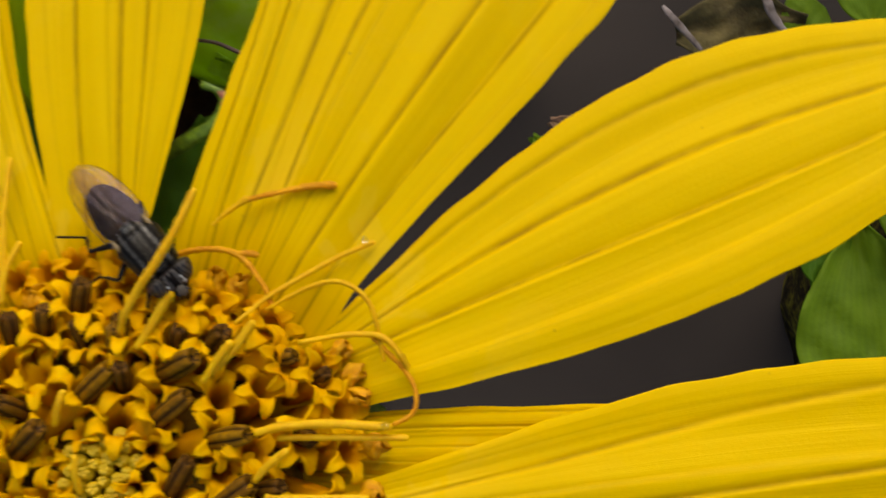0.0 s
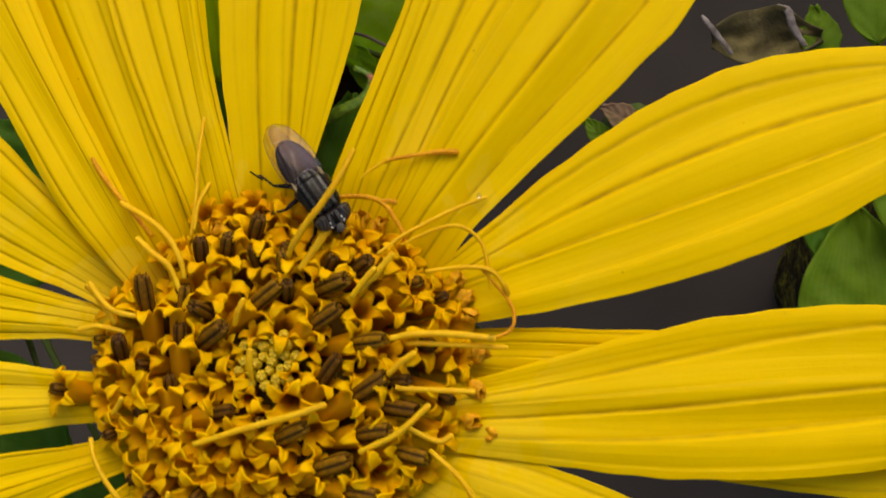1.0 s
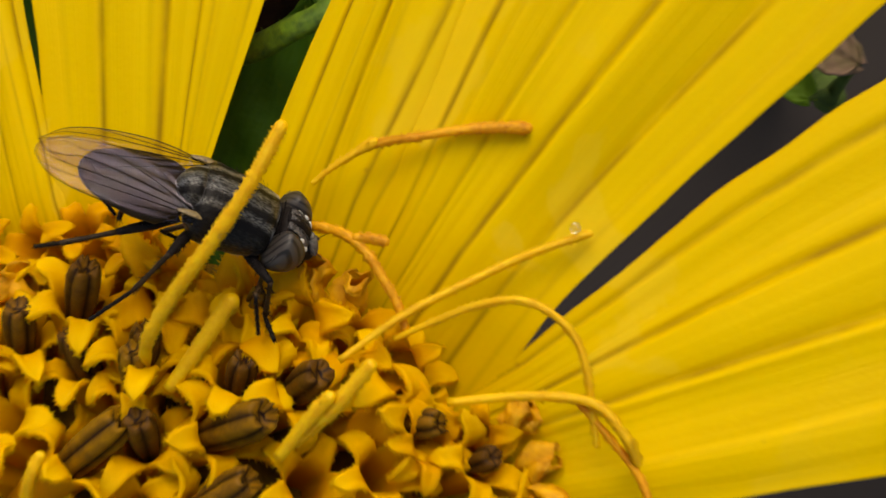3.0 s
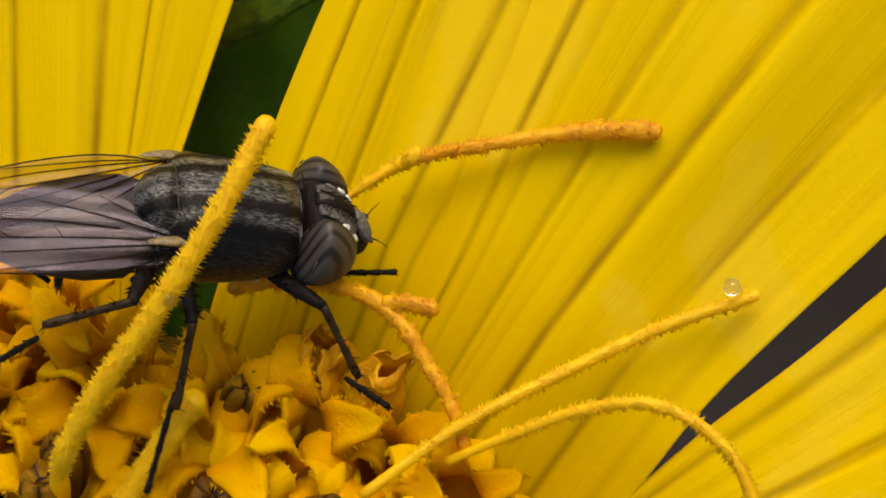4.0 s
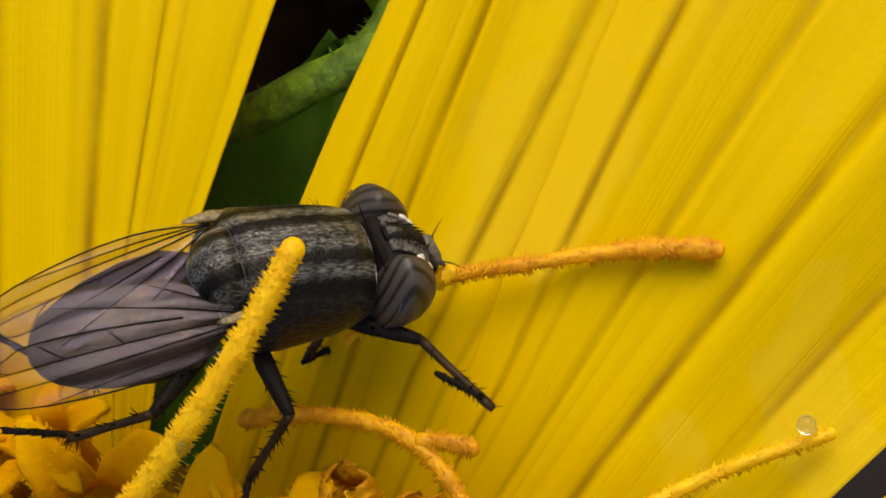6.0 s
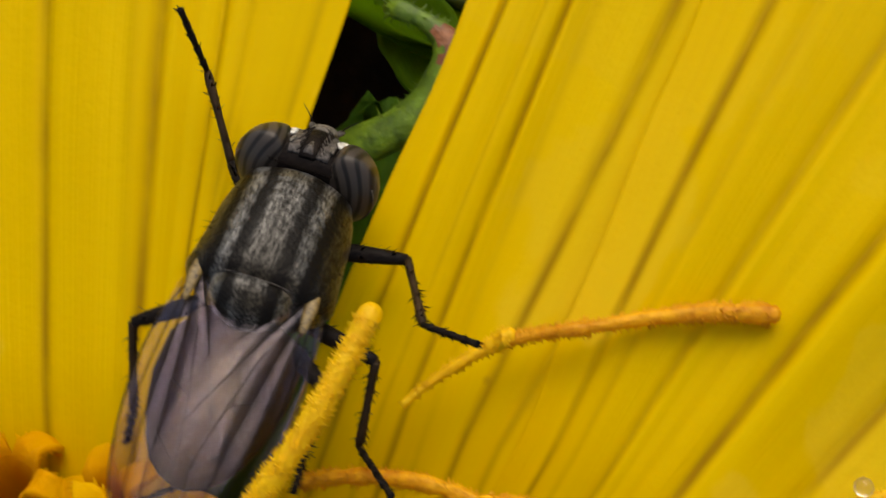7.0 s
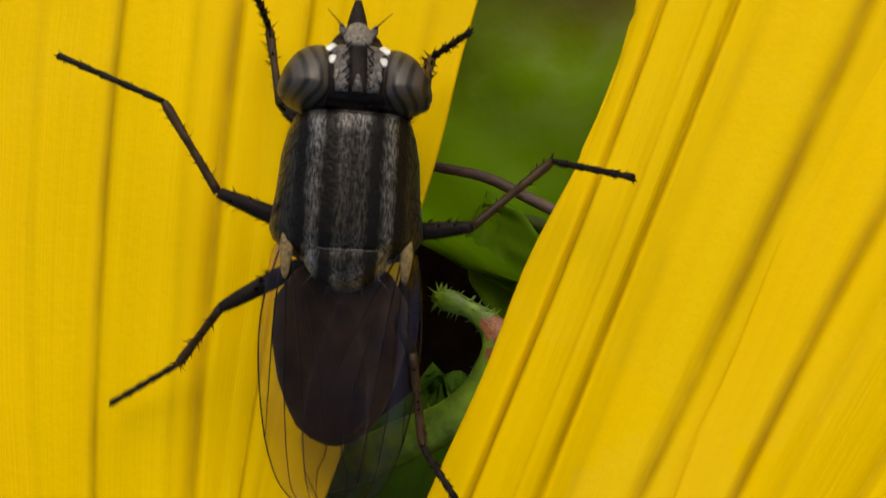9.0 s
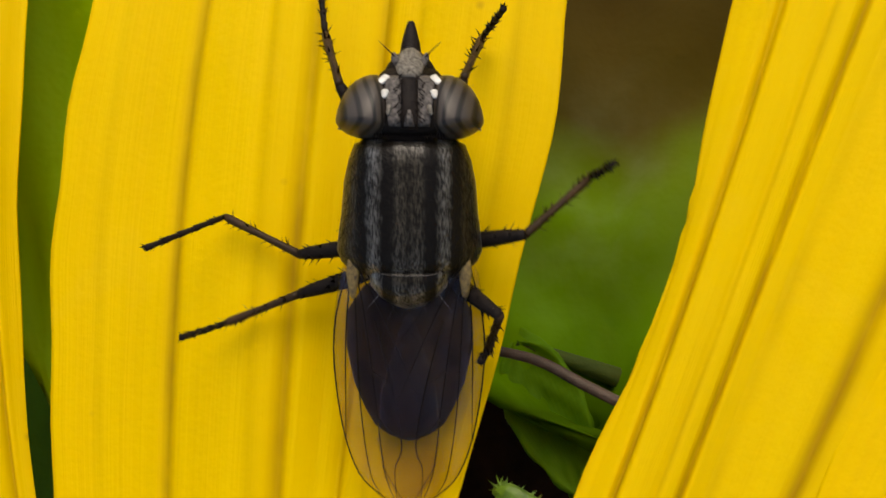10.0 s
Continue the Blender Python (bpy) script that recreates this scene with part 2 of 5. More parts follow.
BUD = plain_material("bud_green", (0.50, 0.36, 0.008), (0.84, 0.54, 0.008), 1.5, 0.5, 0.04, 8.0, thin=(0.6, 0.5, 0.01))
GREEN = plain_material("bract_green", (0.022, 0.055, 0.004), (0.18, 0.31, 0.012), 3.2, 0.5, 0.08, 5.0, thin=(0.2, 0.4, 0.02))
RUST = plain_material("bract_rust", (0.03, 0.010, 0.004), (0.34, 0.12, 0.035), 2.2, 0.5, 0.06, 8.0)
DISC = plain_material("receptacle_olive", (0.05, 0.035, 0.004), (0.20, 0.10, 0.008), 1.0, 0.8, 0.1, 4.0, gloss=0.05)
STEM = plain_material("stem_green", (0.03, 0.05, 0.008), (0.07, 0.10, 0.02), 0.3, 0.7, 0.15, 2.0, gloss=0.1)
LEAF_BRIGHT = leaf_material("leaf_fresh_green", (0.075, 0.19, 0.002), (0.16, 0.33, 0.006))
LEAF_LIME = leaf_material("leaf_lime_green", (0.22, 0.40, 0.002), (0.31, 0.50, 0.004))
LEAF = leaf_material("leaf_green", (0.050, 0.105, 0.004), (0.15, 0.25, 0.010))
LEAF_DARK = leaf_material("leaf_deep_green", (0.035, 0.10, 0.006), (0.07, 0.17, 0.010))
TWIG = plain_material("twig_brown", (0.025, 0.016, 0.010), (0.085, 0.055, 0.038), 2.0, 0.7, 0.08, 6.0)
# Near-black brown: the shade in the gap between petals, put into colour.
GAP_SHADE = plain_material("gap_shade_brown", (0.012, 0.007, 0.005), (0.055, 0.028, 0.018), 0.25, 0.9, 0.3, 1.5, gloss=0.05)
DEAD = plain_material("dead_leaf", (0.030, 0.024, 0.012), (0.11, 0.09, 0.035), 0.5, 0.8, 0.4, 0.9, gloss=0.1)
MOSS = moss_material()
PALE_LEAF = plain_material("dry_pale_edge", (0.05, 0.04, 0.035), (0.22, 0.19, 0.185), 0.9, 0.8, 0.2, 1.0, gloss=0.1)
LEAF_PINK = plain_material("faded_pink_leaf", (0.07, 0.06, 0.02), (0.20, 0.115, 0.085), 0.5, 0.8, 0.2, 0.5, gloss=0.05)
SOIL = ground_material()
THORAX = thorax_material()
EYE = eye_material()
WING = wing_material()
CHITIN = plain_material("fly_black", (0.004, 0.003, 0.003), (0.016, 0.012, 0.010), 3.0, 0.5, 0.03, 14.0, gloss=0.06)
ABDOMEN = plain_material("fly_abdomen", (0.009, 0.006, 0.003), (0.042, 0.026, 0.012), 1.6, 0.5, 0.01, 18.0, gloss=0.07)
SHIN = plain_material("fly_shin", (0.008, 0.005, 0.003), (0.050, 0.027, 0.010), 1.2, 0.45, 0.03, 12.0, gloss=0.12)
FACE = plain_material("fly_face", (0.008, 0.007, 0.006), (0.12, 0.105, 0.095), 18.0, 0.5, 0.03, 14.0, gloss=0.2)
PALE = plain_material("fly_pale_hair", (0.45, 0.40, 0.30), (0.75, 0.70, 0.55), 4.0, 0.6, 0.03, 12.0)
FACE_PALE = plain_material("fly_face_pale", (0.035, 0.030, 0.022), (0.20, 0.18, 0.15), 22.0, 0.6, 0.02, 14.0, gloss=0.1)
SPOT = plain_material("fly_white_spot", (0.36, 0.35, 0.31), (0.66, 0.65, 0.60), 5.0, 0.4, 0.01, 12.0)
AMBER = plain_material("wing_root_amber", (0.02, 0.010, 0.004), (0.27, 0.18, 0.05), 11.0, 0.45, 0.03, 12.0)
DEW = bpy.data.materials.new("water_drop")
DEW.use_nodes = True
DEW.node_tree.nodes["Principled BSDF"].inputs["Transmission Weight"].default_value = 1.0
DEW.node_tree.nodes["Principled BSDF"].inputs["Roughness"].default_value = 0.02
DEW.node_tree.nodes["Principled BSDF"].inputs["IOR"].default_value = 1.33


# ---- mesh helpers: shapes are written in millimetres ----
def mesh_of(name, bm, material):
    bmesh.ops.recalc_face_normals(bm, faces=bm.faces)
    for v in bm.verts:
        v.co *= MM
    for f in bm.faces:
        f.smooth = True
    me = bpy.data.meshes.new(name)
    bm.to_mesh(me)
    bm.free()
    for one in material if isinstance(material, (list, tuple)) else (material,):
        me.materials.append(one)
    return me


def part(name, bm, material, parent, label="", m=None):
    ob = new(name, mesh_of(name, bm, material) if isinstance(bm, bmesh.types.BMesh) else bm)
    ob.parent = parent
    if m is not None:
        ob.matrix_basis = m
    return tagged(ob, label)


def thing(name, label, category, group="", m=None):
    ob = new(name)
    ob.empty_display_size = 0.001
    if m is not None:
        ob.matrix_basis = m
    return tagged(ob, label, category, group)


def smooth_line(points, steps=6):
    """A Catmull-Rom line through the points."""
    p = [Vector(q) for q in points]
    if len(p) < 3:
        return [p[0].lerp(p[-1], k / steps) for k in range(steps + 1)]
    p = [2 * p[0] - p[1], *p, 2 * p[-1] - p[-2]]
    out = []
    for a, b, c, d in zip(p, p[1:], p[2:], p[3:]):
        for k in range(steps):
            t = k / steps
            out.append(0.5 * ((2 * b) + (c - a) * t + (2 * a - 5 * b + 4 * c - d) * t * t + (3 * b - a - 3 * c + d) * t**3))
    return out + [p[-2]]


def tube(bm, line, radii, sides=8, flat=1.0, up=(0, 0, 1), material=0):
    """A closed tube along the line. radii: one number, or one for each point. flat: thickness over width."""
    n = len(line)
    if not isinstance(radii, (list, tuple)):
        radii = [radii] * n
    rings = []
    up = Vector(up)
    for k, p in enumerate(line):
        ahead = (line[min(k + 1, n - 1)] - line[max(k - 1, 0)]).normalized()
        side = ahead.cross(up)
        if side.length < 1e-3:
            side = ahead.cross(Vector((1, 0.3, 0.1)))
        side.normalize()
        over = side.cross(ahead).normalized()
        ring = []
        for s in range(sides):
            a = 2 * math.pi * s / sides
            ring.append(bm.verts.new(p + radii[k] * (math.cos(a) * side + flat * math.sin(a) * over)))
        rings.append(ring)
    for a, b in zip(rings, rings[1:]):
        for s in range(sides):
            f = bm.faces.new((a[s], a[(s + 1) % sides], b[(s + 1) % sides], b[s]))
            f.material_index = material
    bm.faces.new(rings[0][::-1]).material_index = material
    bm.faces.new(rings[-1]).material_index = material
    return rings


def radii_along(n, *stops):
    """n radii interpolated from stops of (share of the way, radius)."""
    at, r = zip(*stops)
    return [float(np.interp(k / (n - 1), at, r)) for k in range(n)]


def spike(bm, foot, tip, r, sides=3, material=0):
    d = tip - foot
    side = d.orthogonal().normalized()
    over = d.cross(side).normalized()
    ring = [bm.verts.new(foot + r * (math.cos(2 * math.pi * s / sides) * side + math.sin(2 * math.pi * s / sides) * over)) for s in range(sides)]
    top = bm.verts.new(tip)
    for s in range(sides):
        bm.faces.new((ring[s], ring[(s + 1) % sides], top)).material_index = material


def loft(bm, sections, sides=28, material=0, power=1.0):
    """A closed body along y from rows of (y, half width, half height, z of its middle)."""
    rings = []
    for y, rx, rz, zc in sections:
        ring = []
        for s in range(sides):
            a = 2 * math.pi * s / sides
            c, d = math.cos(a), math.sin(a)
            ring.append(bm.verts.new((rx * math.copysign(abs(c) ** power, c), y, zc + rz * math.copysign(abs(d) ** power, d))))
        rings.append(ring)
    for a, b in zip(rings, rings[1:]):
        for s in range(sides):
            bm.faces.new((a[s], a[(s + 1) % sides], b[(s + 1) % sides], b[s])).material_index = material
    bm.faces.new(rings[0]).material_index = material
    bm.faces.new(rings[-1][::-1]).material_index = material


def ball(bm, centre, rx, ry, rz, u=20, v=14, turn=None):
    made = bmesh.ops.create_uvsphere(bm, u_segments=u, v_segments=v, radius=1.0)["verts"]
    m = Matrix.Translation(centre) @ (turn or Matrix()) @ Matrix.Diagonal((rx, ry, rz, 1))
    bmesh.ops.transform(bm, matrix=m, verts=made)
    return made


def sheet(bm, grid, thick, uv=True, veins=None):
    """A closed, thick sheet from rows of points; uv runs (across, along)."""
    nu, nv = len(grid), len(grid[0])
    layer = bm.loops.layers.uv.verify() if uv else None
    mark = bm.verts.layers.float.new("vein") if veins else None
    top = [[bm.verts.new(p) for p in row] for row in grid]
    if veins:
        for row, values in zip(top, veins):
            for v, value in zip(row, values):
                v[mark] = value
    low = []
    for i in range(nu):
        row = []
        for j in range(nv):
            du = grid[min(i + 1, nu - 1)][j] - grid[max(i - 1, 0)][j]
            dv = grid[i][min(j + 1, nv - 1)] - grid[i][max(j - 1, 0)]
            n = dv.cross(du)
            n = n.normalized() if n.length > 1e-9 else Vector((0, 0, 1))
            edge = min(1.0, 0.35 + 4 * min(j, nv - 1 - j) / nv)
            row.append(bm.verts.new(grid[i][j] - thick * edge * (n if n.z > 0 else -n)))
        low.append(row)

    def face(verts, at):
        f = bm.faces.new(verts)
        if layer:
            for loop, (i, j) in zip(f.loops, at):
                loop[layer].uv = (j / (nv - 1), i / (nu - 1))

    for i in range(nu - 1):
        for j in range(nv - 1):
            at = ((i, j), (i, j + 1), (i + 1, j + 1), (i + 1, j))
            face([top[a][b] for a, b in at], at)
            face([low[a][b] for a, b in reversed(at)], tuple(reversed(at)))
    rim = [(0, j) for j in range(nv)] + [(i, nv - 1) for i in range(1, nu)] + [(nu - 1, j) for j in range(nv - 2, -1, -1)] + [(i, 0) for i in range(nu - 2, 0, -1)]
    for (a, b), (c, d) in zip(rim, rim[1:] + rim[:1]):
        at = ((a, b), (c, d), (c, d), (a, b))
        face((top[a][b], top[c][d], low[c][d], low[a][b]), at)


# ---- the flower ----
flower = thing("flower", "large yellow daisy-like flower with an orange domed centre", "flower")


def petal(base, tip, left, right, lift=0.0, tilt=0.0, droop=1.2, pleats=5, notch=0.5, seed=0, rise=1.3, fold=0.3, pleat_depth=0.11, dent=0.0, folds=()):
    """A ray petal from base to tip (x, y). left, right: half widths at even steps of its length. lift: its height; tilt: how far its left edge stands higher. folds: main grooves, each (place across at the base, at the tip, depth), -1 being the left edge."""
    rng = random.Random(seed)
    b, t = Vector((*base, 0)), Vector((*tip, 0))
    ahead = (t - b).normalized()
    across = Vector((-ahead.y, ahead.x, 0))
    length = (t - b).length
    nu, nv = 64, 121
    steps = [k / (len(left) - 1) * 0.9 for k in range(len(left))]
    left, right = np.polyfit(steps, left, 4), np.polyfit(steps, right, 4)
    phase, bend = rng.uniform(0, 6), rng.uniform(-0.15, 0.15)
    grooves = [-1 + 2 * (k + 0.5 + rng.uniform(-0.22, 0.22)) / (pleats + 1) for k in range(pleats + 1)]
    depth = [rng.uniform(0.12, 1.0) for _ in grooves]
    lines = [(g, g, 0.28 * d if folds else d) for g, d in zip(grooves, depth) if all(abs(g - (p + q) / 2) > 0.14 for p, q, _ in folds)]
    lines = sorted(lines + list(folds), key=lambda row: row[0] + row[1])
    depth = [row[2] for row in lines]
    bm = bmesh.new()
    grid, veins = [], []
    for i in range(nu):
        u = i / (nu - 1)
        shut = 1.0 if u < 0.88 else math.sqrt(max(0.0, 1 - ((u - 0.88) / 0.12) ** 3))
        wl = max(0.4, float(np.polyval(left, min(u, 0.92)))) * shut + 0.02
        nick = dent * (math.exp(-(((u - 0.40) / 0.07) ** 2)) + 0.12 * math.sin(u * 38) * min(1.0, u * 3))
        wr = max(0.4, float(np.polyval(right, min(u, 0.92)))) * shut + 0.02
        row, vein = [], []
        grooves = [p + (q - p) * u for p, q, _ in lines]
        for j in range(nv):
            s = -1 + 2 * j / (nv - 1)
            w = -s * wl - nick * s**10 if s < 0 else -s * wr
            edge = abs(s)
            sway = 0.03 * math.sin(4 * u + phase)
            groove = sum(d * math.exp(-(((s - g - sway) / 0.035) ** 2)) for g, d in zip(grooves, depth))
            swell = math.cos(math.pi * (pleats / 2) * (s + 0.06 * math.sin(3 * u + phase)) + phase)
            band = max([k for k, g in enumerate(grooves) if g + sway <= s], default=-1)
            lo = grooves[band] if band >= 0 else -1.0
            hi = grooves[band + 1] if band + 1 < len(grooves) else 1.0
            share = min(1.0, max(0.0, (s - sway - lo) / (hi - lo)))
            slope = 0.17 * (hi - lo) * depth[band] * (0.5 - share) * min(1.0, 9 * share, 9 * (1 - share) + 0.2) * (wl + wr) * 0.5
            fade = min(1.0, u * 5) * (1 - 0.5 * max(0, u - 0.6) / 0.4)
            fine = 0.018 * noise.noise(Vector((s * 16 + seed, u * 2.5, seed)))
            lumpy = 0.26 * noise.noise(Vector((s * 1.6 + seed * 3.1, u * 3.0, 7.0)))
            z = lift + 1.05 + (rise - 1.05) * min(1.0, u / 0.22) ** 0.8 + 0.45 * math.sin(math.pi * min(u * 1.2, 1)) - droop * max(0.0, u - 0.5) ** 2 * 4
            z += fade * (pleat_depth * swell + slope - 0.13 * groove) + fine + lumpy - tilt * s * min(1, u * 4) - fold * edge**3 * (0.5 + 0.5 * u) - 0.15 * (1 - edge**2) * max(0.0, 0.2 - u) * 4
            cut = notch * (math.exp(-(((s - 0.12) / 0.10) ** 2)) + 0.6 * math.exp(-(((s + 0.4) / 0.10) ** 2))) * max(0, u - 0.93) / 0.07
            rim = 0.04 * noise.noise(Vector((u * 14 + seed, s * 2, 3.0))) * edge**6
            inward = 2.6 * max(0.0, 1 - u / 0.08)
            place = b + ahead * (u * length - cut - inward) + across * (w * (1 + rim) + bend * math.sin(math.pi * u))
            row.append(place + Vector((0, 0, z - 0.5 * inward)))
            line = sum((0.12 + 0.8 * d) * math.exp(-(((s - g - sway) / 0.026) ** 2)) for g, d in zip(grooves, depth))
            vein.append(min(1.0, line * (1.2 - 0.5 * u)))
        grid.append(row)
        veins.append(vein)
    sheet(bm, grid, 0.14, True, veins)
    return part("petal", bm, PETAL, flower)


petal((8.5, -3.0), (45, -2.0), (1.2, 2.0, 3.6, 4.4, 4.9, 5.1, 4.2), (2.1, 3.0, 3.9, 4.6, 4.5, 4.2, 3.4), lift=0.35, seed=1, folds=((-0.35, -0.9, 0.7), (0.22, -0.17, 1.0), (0.62, 0.22, 0.7)))
petal((9.0, 0.2), (40, -1.5), (1.3, 1.9, 2.0, 2.0, 2.4, 2.6, 2.2), (1.3, 2.2, 3.0, 3.4, 3.6, 3.4, 2.6), lift=-0.9, seed=2)
petal((9.0, -4.8), (42.3, -5.2), (1.0, 2.0, 2.6, 3.0, 3.2, 3.0, 2.4), (0.8, 1.2, 1.4, 1.8, 2.5, 3.0, 2.6), lift=-1.2, seed=3)
petal((9.0, 3.5), (41.9, 15.7), (1.1, 2.95, 4.82, 5.95, 6.35, 5.7, 3.9), (1.6, 2.9, 3.7, 4.3, 4.5, 3.9, 2.8), lift=0.1, seed=4, tilt=-0.3, folds=((-0.92, -0.66, 0.7), (-0.5, -0.22, 1.0), (-0.12, 0.24, 0.8)))
petal((4.6, 8.2), (17.5, 40), (2.1, 2.05, 2.0, 2.3, 2.9, 3.4, 2.8), (1.6, 3.2, 4.6, 5.4, 5.4, 4.8, 3.6), lift=-0.05, seed=5, pleats=4, dent=0.35, folds=((-0.65, -0.65, 1.0), (-0.15, -0.15, 0.9), (0.31, 0.31, 0.9), (0.55, 0.55, 0.5)))
petal((7.2, 7.0), (29, 36), (1.3, 2.6, 4.2, 5.0, 5.2, 5.0, 3.8), (3.2, 3.64, 4.75, 5.76, 6.2, 5.9, 4.4), lift=0.35, seed=6, folds=((-0.7, -0.72, 0.9), (0.17, 0.17, 1.1), (0.6, 0.6, 0.8), (-0.25, -0.25, 0.5)))
petal((0.8, 8.5), (2.6, 42), (3.1, 3.95, 4.75, 5.0, 4.3, 3.4, 2.4), (0.4, 1.64, 3.12, 4.02, 4.4, 4.2, 3.2), lift=0.2, seed=7, folds=((-0.55, -0.45, 0.8), (-0.12, 0.1, 0.9), (0.25, 0.3, 0.8)))
petal((-3.2, 7.8), (-10, 40), (1.5, 2.5, 3.4, 3.9, 4.2, 4.0, 3.2), (1.5, 1.52, 1.5, 1.9, 2.9, 3.6, 3.0), lift=0.0, seed=8)
petal((-6.2, 7.4), (-18, 38), (1.2, 2.6, 3.4, 4.0, 4.4, 4.2, 3.2), (1.2, 2.6, 3.4, 4.2, 4.6, 4.2, 3.2), lift=-0.35, seed=9)
petal((-8.2, 6.0), (-24, 33), (1.0, 2.3, 2.5, 2.4, 2.8, 3.0, 2.4), (0.8, 1.5, 1.7, 2.0, 2.8, 3.0, 2.4), lift=0.9, seed=10, pleats=3)
petal((-10.2, 4.9), (-36, 24), (1.0, 2.6, 3.6, 4.0, 4.2, 4.0, 3.0), (1.0, 2.0, 3.0, 3.6, 4.0, 3.8, 3.0), lift=0.1, seed=11)
petal((-10.8, 2.6), (-40, 8), (0.9, 1.8, 2.6, 3.2, 3.6, 3.4, 2.8), (0.8, 1.4, 2.0, 2.6, 3.0, 3.2, 2.6), lift=-0.2, seed=12, pleats=4)
petal((-10.6, -1.9), (-42, -2), (1.2, 2.0, 2.6, 3.0, 3.4, 3.4, 2.8), (1.2, 2.0, 2.6, 3.2, 3.6, 3.4, 2.8), lift=0.1, seed=13, pleats=4)
petal((-10.4, -5.6), (-38, -14), (0.9, 1.7, 2.4, 3.0, 3.4, 3.4, 2.8), (0.9, 1.8, 2.6, 3.2, 3.4, 3.4, 2.8), lift=0.2, seed=14, pleats=4)
petal((-8.6, -8.4), (-30, -28), (1.0, 2.2, 3.0, 3.6, 4.0, 3.8, 3.0), (1.0, 2.2, 3.0, 3.6, 4.0, 3.8, 3.0), lift=0.2, seed=15)
petal((-4.2, -10.0), (-14, -38), (1.2, 2.6, 3.4, 4.0, 4.4, 4.2, 3.2), (1.2, 2.6, 3.4, 4.0, 4.4, 4.2, 3.2), lift=0.0, seed=16)
petal((1.0, -10.4), (3, -41), (1.2, 2.6, 3.4, 4.0, 4.4, 4.2, 3.2), (1.2, 2.6, 3.4, 4.0, 4.4, 4.2, 3.2), lift=0.3, seed=17)
petal((5.6, -9.2), (21, -37), (1.2, 2.6, 3.4, 4.0, 4.4, 4.2, 3.2), (1.2, 2.6, 3.4, 4.0, 4.4, 4.2, 3.2), lift=0.0, seed=18)
petal((8.6, -7.0), (36, -20), (2.2, 3.6, 4.2, 4.3, 4.3, 4.0, 3.2), (1.2, 2.6, 3.6, 4.2, 4.4, 4.2, 3.2), lift=0.1, seed=19)


# The disc: a domed receptacle, a ring of florets in spiral order, green buds in the middle.
def receptacle():
    bm = bmesh.new()
    rows = [(-6.0, 2.0), (-5.0, 4.5), (-3.8, 7.0), (-2.4, 8.6), (-1.4, 9.0), (-0.6, 8.4), (0.3, 6.5), (0.9, 4.0), (1.1, 2.0)]
    rings = []
    for z, r in rows:
        rings.append([bm.verts.new((r * math.cos(2 * math.pi * s / 48), r * math.sin(2 * math.pi * s / 48), z + 0.12 * math.sin(7 * s))) for s in range(48)])
    for a, b in zip(rings, rings[1:]):
        for s in range(48):
            bm.faces.new((a[s], a[(s + 1) % 48], b[(s + 1) % 48], b[s]))
    bm.faces.new(rings[0])
    bm.faces.new(rings[-1])
    return part("receptacle", bm, DISC, flower, "dark olive receptacle under the florets")


receptacle()


